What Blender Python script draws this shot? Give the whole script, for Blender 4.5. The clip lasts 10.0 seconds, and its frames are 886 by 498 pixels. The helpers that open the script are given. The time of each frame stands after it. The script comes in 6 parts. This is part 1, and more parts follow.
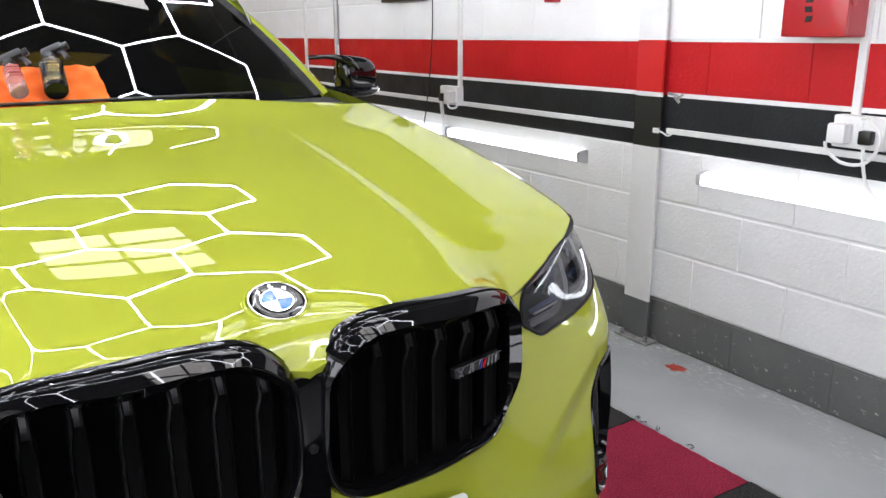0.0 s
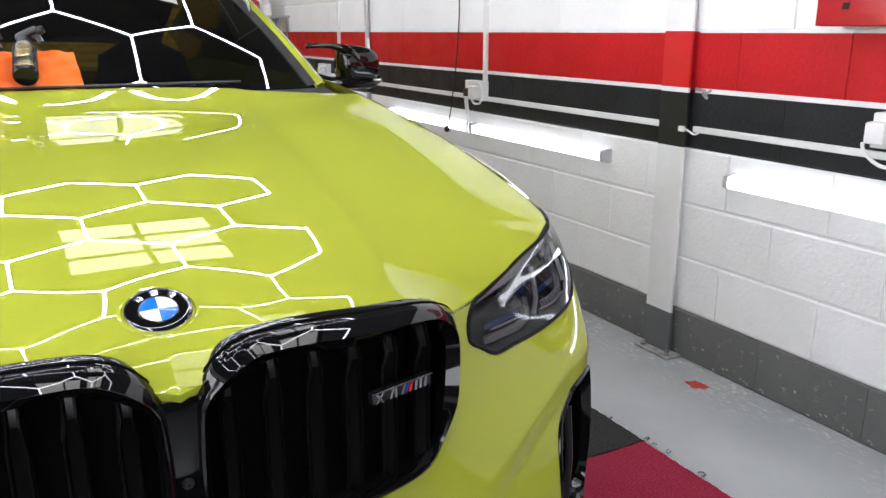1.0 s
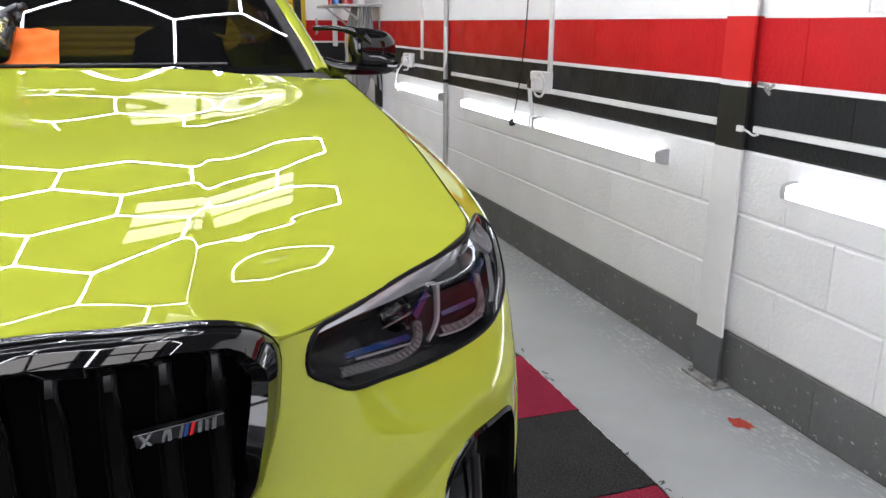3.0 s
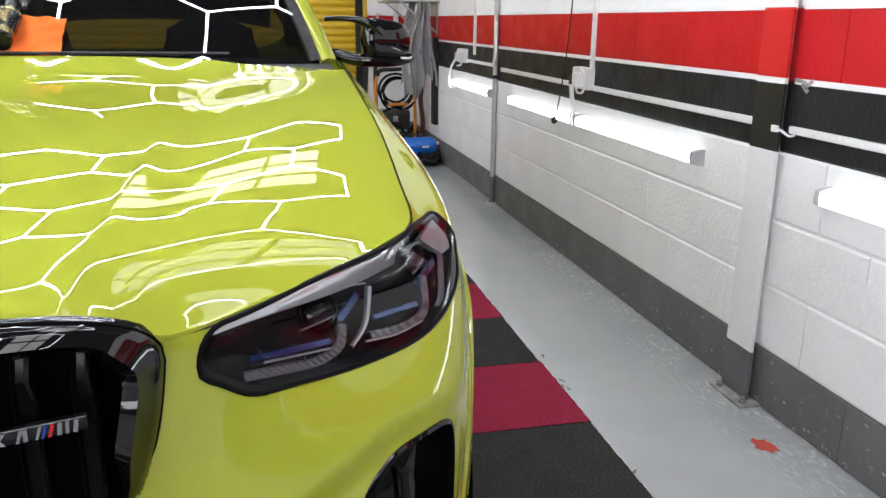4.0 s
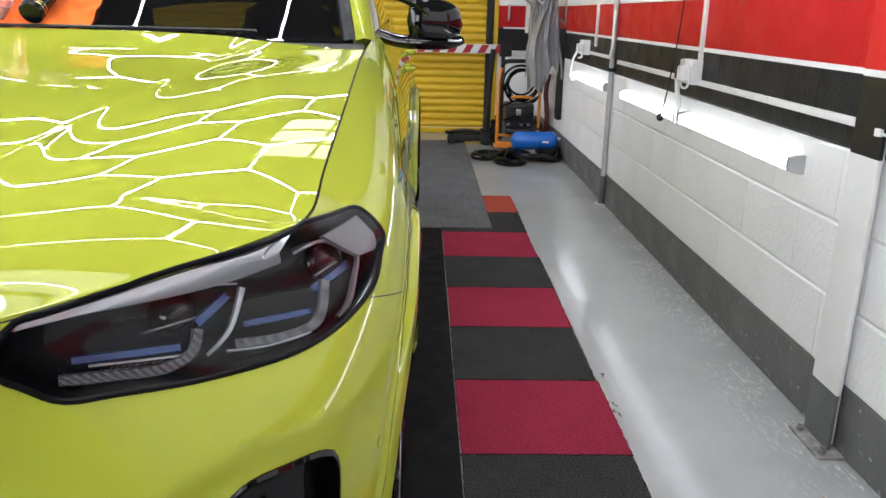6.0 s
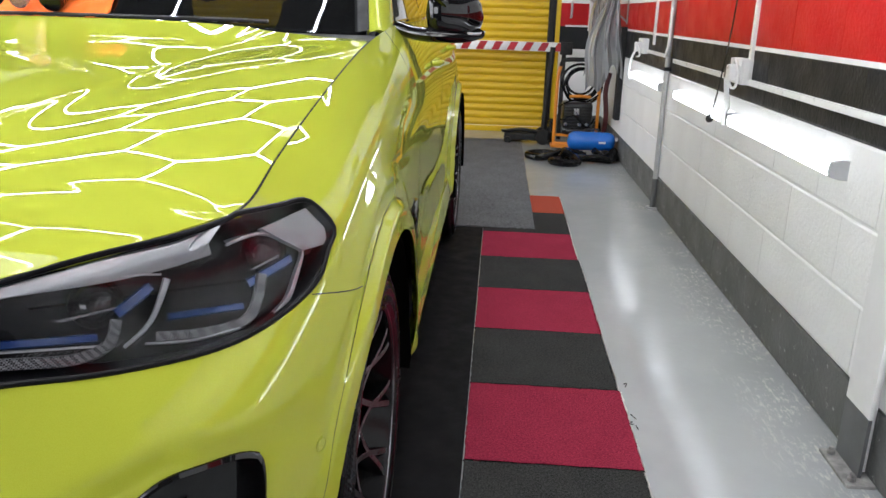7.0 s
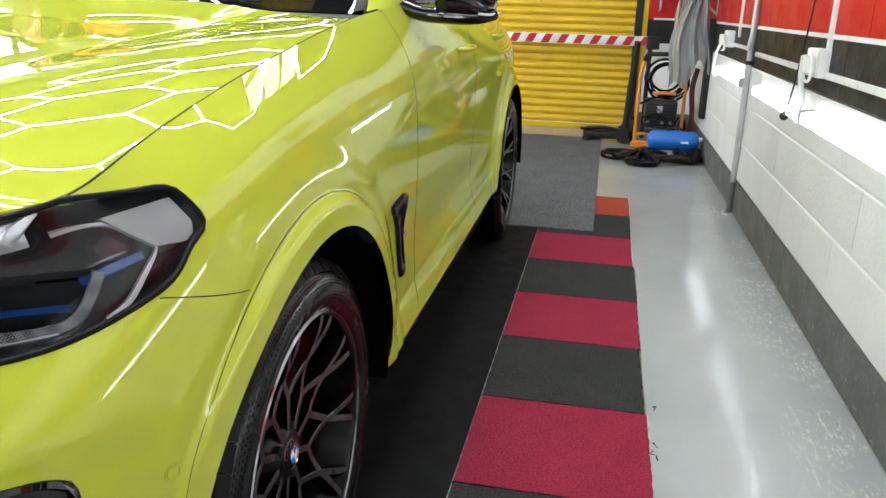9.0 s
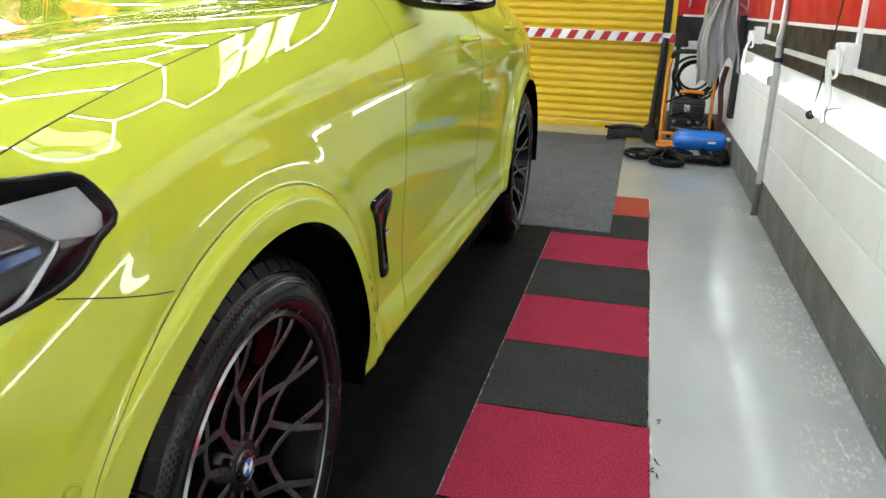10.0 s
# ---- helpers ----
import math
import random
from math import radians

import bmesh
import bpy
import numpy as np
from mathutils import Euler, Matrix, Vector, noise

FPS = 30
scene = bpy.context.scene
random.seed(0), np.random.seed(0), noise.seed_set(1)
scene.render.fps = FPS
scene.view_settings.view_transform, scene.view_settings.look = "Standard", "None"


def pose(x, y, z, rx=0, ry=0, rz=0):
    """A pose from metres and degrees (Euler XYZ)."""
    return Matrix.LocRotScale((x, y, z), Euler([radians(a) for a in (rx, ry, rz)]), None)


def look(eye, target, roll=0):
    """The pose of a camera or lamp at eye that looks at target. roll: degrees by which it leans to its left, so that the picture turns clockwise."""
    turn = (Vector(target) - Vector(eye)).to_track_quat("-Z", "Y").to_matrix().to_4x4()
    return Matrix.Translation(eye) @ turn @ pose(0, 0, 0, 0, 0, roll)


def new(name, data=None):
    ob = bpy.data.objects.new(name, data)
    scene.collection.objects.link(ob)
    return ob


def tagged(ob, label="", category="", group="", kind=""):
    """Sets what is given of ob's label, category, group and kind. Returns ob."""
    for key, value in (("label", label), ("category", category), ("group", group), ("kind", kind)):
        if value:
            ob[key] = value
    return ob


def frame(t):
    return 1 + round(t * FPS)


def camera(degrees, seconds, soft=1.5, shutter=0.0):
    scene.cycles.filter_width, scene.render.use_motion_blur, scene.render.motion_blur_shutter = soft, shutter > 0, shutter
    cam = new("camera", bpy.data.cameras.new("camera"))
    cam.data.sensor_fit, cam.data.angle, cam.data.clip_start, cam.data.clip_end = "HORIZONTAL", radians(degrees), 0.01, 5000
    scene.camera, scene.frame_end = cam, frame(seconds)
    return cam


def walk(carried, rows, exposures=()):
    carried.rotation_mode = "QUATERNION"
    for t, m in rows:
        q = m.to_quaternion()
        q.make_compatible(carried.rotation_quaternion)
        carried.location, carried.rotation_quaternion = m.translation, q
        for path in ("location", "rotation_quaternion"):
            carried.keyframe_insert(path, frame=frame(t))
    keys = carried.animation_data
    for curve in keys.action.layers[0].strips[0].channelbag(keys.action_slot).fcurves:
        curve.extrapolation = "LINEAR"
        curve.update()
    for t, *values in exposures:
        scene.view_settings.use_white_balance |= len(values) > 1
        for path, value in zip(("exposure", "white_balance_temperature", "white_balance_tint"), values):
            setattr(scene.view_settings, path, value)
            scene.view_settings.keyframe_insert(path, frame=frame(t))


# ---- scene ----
cam = camera(58.5, 10.0)
PATH = [
    (0, (-2.011, -2.869, 1.394), (-0.984, -1.237, 0.863), -0.4),
    (0.5, (-1.88, -2.847, 1.374), (-0.911, -1.181, 0.843), -0.3),
    (1, (-1.749, -2.818, 1.356), (-0.841, -1.117, 0.823), -0.1),
    (1.5, (-1.625, -2.786, 1.346), (-0.781, -1.055, 0.807), 0.0),
    (2, (-1.511, -2.769, 1.34), (-0.737, -1.007, 0.795), 0.2),
    (2.5, (-1.392, -2.762, 1.331), (-0.695, -0.969, 0.784), 0.3),
    (4, (-1.033, -2.73, 1.298), (-0.599, -0.858, 0.745), 0.6),
    (4.5, (-0.913, -2.696, 1.293), (-0.58, -0.806, 0.732), 0.8),
    (5, (-0.815, -2.644, 1.284), (-0.571, -0.741, 0.717), 1.0),
    (5.5, (-0.73, -2.607, 1.272), (-0.579, -0.696, 0.702), 1.2),
    (6, (-0.642, -2.576, 1.259), (-0.585, -0.66, 0.688), 1.3),
    (7.5, (-0.391, -2.465, 1.234), (-0.585, -0.562, 0.652), 1.8),
    (8, (-0.33, -2.408, 1.22), (-0.588, -0.513, 0.636), 1.7),
    (8.5, (-0.266, -2.344, 1.209), (-0.583, -0.459, 0.621), 1.8),
    (9, (-0.208, -2.28, 1.201), (-0.575, -0.405, 0.611), 1.7),
    (9.5, (-0.163, -2.213, 1.19), (-0.571, -0.347, 0.596), 1.9),
    (10, (-0.127, -2.144, 1.173), (-0.568, -0.287, 0.576), 2.1),
]
walk(cam, [(t, look(eye, target, roll)) for t, eye, target, roll in PATH], [(0.0, 0.36, 6300, 16), (2.5, 0.47, 6280, 16), (6.0, 0.66, 6260, 14), (8.0, 0.93, 6260, 11), (10.0, 1.12, 6360, 5)])

# ---------------------------------------------------------------- world and exposure
world = bpy.data.worlds.new("world")
scene.world = world
world.use_nodes = True
world.node_tree.nodes["Background"].inputs[0].default_value = (0.75, 0.85, 1.0, 1)
world.node_tree.nodes["Background"].inputs[1].default_value = 0.6

# ---------------------------------------------------------------- plan, metres
WALL = 0.64            # room face of the block wall beside the car
NORTH, SOUTH, WEST = 6.08, -6.2, -4.6
CEIL = 5.0               # underside of the roof
LIGHTS = 2.61            # height of the hung LED grid
COURSE, FIRST = 0.2277, 0.212
CAR = pose(-1.6125, -1.046, 0, 0, 0, -0.2)


# ---------------------------------------------------------------- materials
def material(name, rough=0.5, metal=0.0, colour=(0.5, 0.5, 0.5), **extra):
    m = bpy.data.materials.new(name)
    m.use_nodes = True
    b = m.node_tree.nodes["Principled BSDF"]
    b.inputs["Base Color"].default_value = (*colour, 1)
    b.inputs["Roughness"].default_value = rough
    b.inputs["Metallic"].default_value = metal
    for key, value in extra.items():
        b.inputs[key.replace("_", " ").title().replace("Ior", "IOR")].default_value = value
    return m


def node(m, kind, **links):
    n = m.node_tree.nodes.new(kind)
    for key, value in links.items():
        key = key.replace("_", " ")
        if isinstance(value, bpy.types.NodeSocket):
            m.node_tree.links.new(value, n.inputs[key])
        else:
            n.inputs[key].default_value = value
    return n


def coords(m, scale=(1, 1, 1)):
    c = m.node_tree.nodes.new("ShaderNodeTexCoord")
    p = m.node_tree.nodes.new("ShaderNodeMapping")
    p.inputs["Scale"].default_value = scale
    m.node_tree.links.new(c.outputs["Object"], p.inputs["Vector"])
    return p.outputs[0]


def ramp(m, value, stops):
    n = m.node_tree.nodes.new("ShaderNodeValToRGB")
    m.node_tree.links.new(value, n.inputs[0])
    e = n.color_ramp.elements
    for k, (at, colour) in enumerate(stops):
        item = e[k] if k < 2 else e.new(at)
        item.position, item.color = at, (*colour, 1)
    return n.outputs[0]


def mix(m, factor, a, b, mode="MIX"):
    n = m.node_tree.nodes.new("ShaderNodeMix")
    n.data_type, n.blend_type = "RGBA", mode
    for socket, value in ((n.inputs[0], factor), (n.inputs[6], a), (n.inputs[7], b)):
        if isinstance(value, bpy.types.NodeSocket):
            m.node_tree.links.new(value, socket)
        else:
            socket.default_value = value if isinstance(value, float) else (*value, 1)
    return n.outputs[2]


def feed(m, key, value):
    m.node_tree.links.new(value, m.node_tree.nodes["Principled BSDF"].inputs[key])


def bump(m, height, strength=0.3, distance=0.002, before=None):
    n = node(m, "ShaderNodeBump", Height=height, Strength=strength, Distance=distance)
    if before:
        m.node_tree.links.new(before, n.inputs["Normal"])
    feed(m, "Normal", n.outputs[0])
    return n.outputs[0]


def noisy(m, at, scale, detail=4.0, rough=0.6):
    return node(m, "ShaderNodeTexNoise", Vector=at, Scale=scale, Detail=detail, Roughness=rough).outputs["Fac"]


def varied(name, dark, light, rough=0.6, scale=6.0, fine=90.0, strength=0.3, distance=0.002, pieces=0.0, **extra):
    """A rough surface: two tones in large patches, fine relief, and a small change from piece to piece."""
    m = material(name, rough, **extra)
    at = coords(m)
    big = noisy(m, at, scale)
    colour = ramp(m, big, ((0.3, dark), (0.7, light)))
    if pieces:
        info = m.node_tree.nodes.new("ShaderNodeObjectInfo")
        grey = ramp(m, info.outputs["Random"], ((0.0, (1 - pieces,) * 3), (1.0, (1.0,) * 3)))
        colour = mix(m, 1.0, colour, grey, "MULTIPLY")
    feed(m, "Base Color", colour)
    small = noisy(m, at, fine, 6.0)
    bump(m, small, strength, distance)
    feed(m, "Roughness", ramp(m, noisy(m, at, scale * 3), ((0.3, (max(rough - 0.12, 0),) * 3), (0.7, (min(rough + 0.1, 1),) * 3))))
    return m


def painted_block(name, dark, light, rough):
    """Masonry paint over rough concrete block: pitted, with scuffs."""
    m = varied(name, dark, light, rough, 2.5, 60.0, 0.75, 0.0045, 0.025)
    tree = m.node_tree
    at = coords(m)
    pits = node(m, "ShaderNodeTexVoronoi", Vector=at, Scale=55.0).outputs["Distance"]
    hole = ramp(m, pits, ((0.05, (0.0,) * 3), (0.2, (1.0,) * 3)))
    mask = ramp(m, noisy(m, at, 9.0), ((0.5, (1.0,) * 3), (0.62, (0.0,) * 3)))
    old = [n for n in tree.nodes if n.type == "BUMP"][0]
    bump(m, mix(m, mask, hole, (1, 1, 1)), 0.6, 0.004, old.outputs[0])
    return m


M = {}
M["paint"] = material("car_paint", 0.38, 0.0, (0.53, 0.56, 0.022), specular_ior_level=0.0, coat_weight=1.0, coat_roughness=0.012, coat_ior=1.44)
flake = noisy(M["paint"], coords(M["paint"]), 900.0, 2.0)
feed(M["paint"], "Base Color", ramp(M["paint"], flake, ((0.3, (0.362, 0.402, 0.032)), (0.7, (0.40, 0.44, 0.042)))))
peel = noisy(M["paint"], coords(M["paint"]), 240.0, 2.0)
bump(M["paint"], peel, 0.02, 0.0004)
M["slat"] = material("grille_slat", 0.28, 0.0, (0.003, 0.003, 0.003), specular_ior_level=0.3)
# blacker than the trim itself: shade of recesses and underside put into the colour
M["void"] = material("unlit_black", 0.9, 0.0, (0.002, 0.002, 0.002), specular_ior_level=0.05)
M["badge_chrome"] = material("satin_badge_chrome", 0.25, 1.0, (0.38, 0.38, 0.39))
M["gloss_black"] = material("gloss_black", 0.03, 0.0, (0.003, 0.003, 0.0035), specular_ior_level=0.48)
M["satin_black"] = varied("satin_black_plastic", (0.008, 0.008, 0.009), (0.014, 0.014, 0.015), 0.38, 8, 260, 0.15, 0.0006)
M["matt_black"] = varied("matt_black_plastic", (0.006, 0.006, 0.006), (0.011, 0.011, 0.011), 0.75, 8, 260, 0.2, 0.0008)
M["rubber"] = varied("tyre_rubber", (0.0022, 0.0022, 0.0027), (0.0032, 0.0032, 0.0038), 0.22, 6, 260, 0.015, 0.0002, specular_ior_level=0.24)
M["tread"] = varied("tread_rubber", (0.0022, 0.0022, 0.0026), (0.0036, 0.0036, 0.004), 0.42, 8, 220, 0.08, 0.0003, specular_ior_level=0.12)
M["rim_black"] = material("black_wheel_lacquer", 0.2, 0.0, (0.004, 0.004, 0.0045), specular_ior_level=0.3)
M["rim_face"] = varied("machined_wheel_face", (0.09, 0.09, 0.092), (0.14, 0.14, 0.142), 0.34, 30, 500, 0.05, 0.0003, metallic=0.9)
M["chrome"] = material("chrome", 0.05, 1.0, (0.85, 0.86, 0.88))
M["dark_chrome"] = material("dark_chrome", 0.12, 1.0, (0.22, 0.22, 0.23))
M["steel"] = varied("brushed_steel", (0.35, 0.35, 0.36), (0.5, 0.5, 0.51), 0.3, 20, 300, 0.1, 0.0005, metallic=0.9)
M["disc_lip"] = material("machined_lip", 0.16, 1.0, (0.24, 0.24, 0.25))
M["caliper"] = material("red_caliper", 0.3, 0.0, (0.82, 0.012, 0.016), coat_weight=0.6)
M["disc"] = varied("dull_steel_disc", (0.008, 0.008, 0.0083), (0.014, 0.014, 0.0145), 0.6, 20, 300, 0.1, 0.0005, metallic=0.6)
M["glass"] = material("tinted_glass", 0.0, 0.0, (0.12, 0.13, 0.135), transmission_weight=1.0, ior=1.5)
M["dark_glass"] = material("privacy_glass", 0.01, 0.0, (0.004, 0.004, 0.005), coat_weight=1.0, coat_roughness=0.0)
M["lens"] = bpy.data.materials.new("clear_lens")
M["lens"].use_nodes = True
lens_tree = M["lens"].node_tree
lens_tree.nodes.remove(lens_tree.nodes["Principled BSDF"])
lens_mix = lens_tree.nodes.new("ShaderNodeMixShader")
for socket, kind in ((1, "ShaderNodeBsdfTransparent"), (2, "ShaderNodeBsdfGlossy")):
    shade = lens_tree.nodes.new(kind)
    shade.inputs["Color"].default_value = (0.92, 0.92, 0.93, 1) if socket == 1 else (1, 1, 1, 1)
    if socket == 2:
        shade.inputs["Roughness"].default_value = 0.015
    lens_tree.links.new(shade.outputs[0], lens_mix.inputs[socket])
fresnel = lens_tree.nodes.new("ShaderNodeFresnel")
fresnel.inputs["IOR"].default_value = 1.3
lens_tree.links.new(fresnel.outputs[0], lens_mix.inputs[0])
lens_tree.links.new(lens_mix.outputs[0], lens_tree.nodes["Material Output"].inputs["Surface"])
M["lamp_dark"] = material("headlight_housing", 0.35, 0.0, (0.003, 0.003, 0.004), specular_ior_level=0.12)
M["lamp_grey"] = material("headlight_bezel", 0.25, 0.6, (0.16, 0.16, 0.17))
M["lamp_hatch"] = material("hatched_bezel", 0.3, 0.5, (0.2, 0.2, 0.21))
hatch = node(M["lamp_hatch"], "ShaderNodeTexChecker", Vector=coords(M["lamp_hatch"]), Scale=420.0)
feed(M["lamp_hatch"], "Base Color", ramp(M["lamp_hatch"], hatch.outputs["Fac"], ((0.0, (0.015, 0.015, 0.017)), (1.0, (0.20, 0.20, 0.21)))))
M["light_guide"] = material("light_guide", 0.2, 0.6, (0.82, 0.83, 0.85), coat_weight=0.6)
M["lamp_trim"] = material("satin_lamp_trim", 0.28, 0.7, (0.36, 0.365, 0.38))
M["frosted"] = varied("frosted_reflector", (0.22, 0.225, 0.235), (0.30, 0.305, 0.315), 0.45, 12, 300, 0.02, 0.0002)
M["lamp_blue"] = material("blue_accent", 0.15, 0.4, (0.004, 0.028, 0.13), coat_weight=0.8)
M["lamp_red"] = material("dark_red_inner_lens", 0.15, 0.0, (0.03, 0.003, 0.006))
M["white_enamel"] = material("white_enamel", 0.2, 0.0, (0.8, 0.81, 0.82), coat_weight=0.5)
M["blue_enamel"] = material("blue_enamel", 0.2, 0.0, (0.008, 0.16, 0.62), coat_weight=0.5)
M["red_enamel"] = material("red_enamel", 0.25, 0.0, (0.6, 0.015, 0.02))
M["navy_enamel"] = material("navy_enamel", 0.25, 0.0, (0.02, 0.06, 0.3))
M["interior"] = varied("dark_interior", (0.008, 0.008, 0.009), (0.02, 0.02, 0.021), 0.7, 6, 120, 0.2, 0.001)

M["white_block"] = painted_block("white_painted_block", (0.82, 0.82, 0.81), (0.89, 0.89, 0.885), 0.5)
M["red_block"] = painted_block("red_painted_block", (0.44, 0.008, 0.011), (0.51, 0.011, 0.015), 0.45)
M["black_block"] = painted_block("black_painted_block", (0.012, 0.013, 0.014), (0.02, 0.021, 0.023), 0.5)
M["grey_block"] = painted_block("grey_painted_block", (0.115, 0.117, 0.113), (0.15, 0.152, 0.147), 0.5)
for key in ("red_block", "black_block", "grey_block"):
    M[key].node_tree.nodes["Principled BSDF"].inputs["Specular IOR Level"].default_value = 0.22
chips = ramp(M["grey_block"], noisy(M["grey_block"], coords(M["grey_block"], (1, 1, 1.6)), 24.0, 8, 0.8), ((0.605, (0.0,) * 3), (0.64, (1.0,) * 3)))
base = M["grey_block"].node_tree.nodes["Principled BSDF"].inputs["Base Color"].links[0].from_socket
feed(M["grey_block"], "Base Color", mix(M["grey_block"], chips, base, (0.46, 0.46, 0.44)))
M["white_paint"] = varied("white_paint", (0.74, 0.74, 0.73), (0.83, 0.83, 0.82), 0.4, 5, 120, 0.2, 0.001)
M["dark_wall"] = varied("charcoal_wall_paint", (0.03, 0.03, 0.032), (0.05, 0.05, 0.053), 0.7, 3, 60, 0.3, 0.002)
M["ceiling"] = varied("dark_ceiling", (0.04, 0.04, 0.04), (0.06, 0.06, 0.06), 0.9, 2, 60, 0.3, 0.002)
M["plastic_white"] = varied("white_pvc", (0.72, 0.72, 0.71), (0.80, 0.80, 0.79), 0.35, 10, 150, 0.05, 0.0005)
M["red_paint"] = material("red_box_paint", 0.28, 0.0, (0.42, 0.012, 0.022), coat_weight=0.4)
M["yellow_shutter"] = varied("yellow_shutter_paint", (0.62, 0.40, 0.006), (0.72, 0.47, 0.01), 0.4, 2.0, 120, 0.1, 0.0008)
M["galvanised"] = varied("galvanised_pipe", (0.34, 0.34, 0.335), (0.50, 0.50, 0.49), 0.45, 14, 160, 0.3, 0.001, metallic=0.2)
M["orange"] = varied("orange_paint", (0.62, 0.2, 0.01), (0.75, 0.27, 0.02), 0.4, 8, 150, 0.1, 0.0006)
M["maroon"] = varied("maroon_hose", (0.05, 0.006, 0.008), (0.09, 0.01, 0.013), 0.6, 12, 150, 0.2, 0.001)
M["blue_tank"] = material("blue_tank_paint", 0.25, 0.0, (0.01, 0.14, 0.55), coat_weight=0.5)
M["orange_cloth"] = varied("orange_microfibre", (0.85, 0.13, 0.008), (0.95, 0.19, 0.015), 0.95, 12, 420, 0.8, 0.003)
M["bottle_black"] = material("black_bottle", 0.2, 0.0, (0.004, 0.004, 0.0045), specular_ior_level=0.35)
M["pink_print"] = material("faded_red_print", 0.3, 0.0, (0.45, 0.10, 0.10))
M["bottle_clear"] = material("pink_clear_bottle", 0.06, 0.0, (0.85, 0.55, 0.5), transmission_weight=0.75, ior=1.4)
M["gold"] = material("gold_print", 0.25, 0.9, (0.72, 0.55, 0.22))
M["sheet"] = material("clear_polythene", 0.35, 0.0, (0.36, 0.37, 0.38), transmission_weight=0.4, ior=1.2)


def floor_material():
    m = material("grey_floor_paint", 0.24)
    at = coords(m)
    tone = ramp(m, noisy(m, at, 1.6, 5), ((0.3, (0.32, 0.335, 0.34)), (0.7, (0.38, 0.393, 0.395))))
    # bare scraped concrete in a strip along the wall's foot, a few flecks elsewhere
    split = node(m, "ShaderNodeSeparateXYZ", Vector=at)
    strip = ramp(m, split.outputs[0], ((0.36, (0.0,) * 3), (0.60, (1.0,) * 3)))
    fleck = ramp(m, noisy(m, coords(m, (22, 7, 1)), 3.0, 9, 0.75), ((0.515, (0.0,) * 3), (0.60, (1.0,) * 3)))
    patch = ramp(m, noisy(m, at, 3.1, 4), ((0.44, (0.0,) * 3), (0.56, (1.0,) * 3)))
    wear = mix(m, 1.0, mix(m, 1.0, fleck, patch, "MULTIPLY"), strip, "MULTIPLY")
    feed(m, "Base Color", mix(m, wear, tone, (0.62, 0.60, 0.56)))
    feed(m, "Roughness", ramp(m, noisy(m, at, 7.0, 6), ((0.3, (0.10,) * 3), (0.75, (0.26,) * 3))))
    coarse = bump(m, noisy(m, at, 7.0, 3), 0.22, 0.006)
    bump(m, noisy(m, at, 30.0, 5), 0.12, 0.003, coarse)
    return m


def carpet(name, dark, light, scale=150.0):
    m = material(name, 0.97, specular_ior_level=0.08)
    at = coords(m)
    fibre = noisy(m, at, scale, 8, 0.85)
    blotch = noisy(m, at, 5.0, 5, 0.7)
    colour = mix(m, 0.2, ramp(m, fibre, ((0.42, dark), (0.60, light))), ramp(m, blotch, ((0.3, dark), (0.7, light))))
    feed(m, "Base Color", colour)
    bump(m, fibre, 0.9, 0.004)
    return m


M["floor"] = floor_material()
M["red_carpet"] = carpet("red_carpet", (0.16, 0.011, 0.028), (0.43, 0.042, 0.085))
M["orange_carpet"] = carpet("faded_red_carpet", (0.30, 0.05, 0.03), (0.42, 0.09, 0.055))
M["black_carpet"] = carpet("charcoal_carpet", (0.010, 0.010, 0.010), (0.072, 0.073, 0.071))
M["grey_carpet"] = carpet("grey_carpet", (0.045, 0.047, 0.05), (0.22, 0.225, 0.235), 70.0)
M["rubber_mat"] = varied("black_rubber_mat", (0.008, 0.008, 0.0088), (0.012, 0.012, 0.0132), 0.75, 4, 300, 0.4, 0.001, specular_ior_level=0.08)


def glow(name, colour, strength):
    m = bpy.data.materials.new(name)
    m.use_nodes = True
    b = m.node_tree.nodes["Principled BSDF"]
    b.inputs["Base Color"].default_value = (0.9, 0.9, 0.9, 1)
    b.inputs["Emission Color"].default_value = (*colour, 1)
    b.inputs["Emission Strength"].default_value = strength
    return m


M["hex_tube"] = glow("ceiling_led", (0.93, 0.965, 1.0), 28.5)
M["batten"] = glow("wall_led", (0.92, 0.97, 1.0), 8.0)
M["batten_side"] = glow("wall_led_side", (0.92, 0.97, 1.0), 0.75)
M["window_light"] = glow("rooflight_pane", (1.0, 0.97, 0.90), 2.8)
# glow of the added west windows, which only brighten the block wall
M["added_pane"] = glow("daylight_pane", (0.96, 0.985, 1.0), 4.5)
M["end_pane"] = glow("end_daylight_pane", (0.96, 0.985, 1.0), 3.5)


# ---------------------------------------------------------------- mesh helpers
def mesh_object(name, bm, mat, smooth=40.0):
    data = bpy.data.meshes.new(name)
    bm.normal_update()
    bm.to_mesh(data)
    bm.free()
    for one in mat if isinstance(mat, (list, tuple)) else [mat]:
        data.materials.append(one)
    if smooth:
        data.polygons.foreach_set("use_smooth", [True] * len(data.polygons))
        data.set_sharp_from_angle(angle=radians(smooth))
    return new(name, data)


def part(name, bm, mat, parent=None, label="", smooth=40.0):
    ob = mesh_object(name, bm, mat, smooth)
    if parent:
        ob.parent = parent
    if label:
        ob["label"] = label
    return ob


def share(name, data, parent, m):
    ob = new(name, data)
    ob.parent = parent
    ob.matrix_basis = m
    return ob


def thing(name, label, category, m=None, group="", kind=""):
    ob = new(name)
    ob.empty_display_size = 0.1
    if m is not None:
        ob.matrix_basis = m
    return tagged(ob, label, category, group, kind)


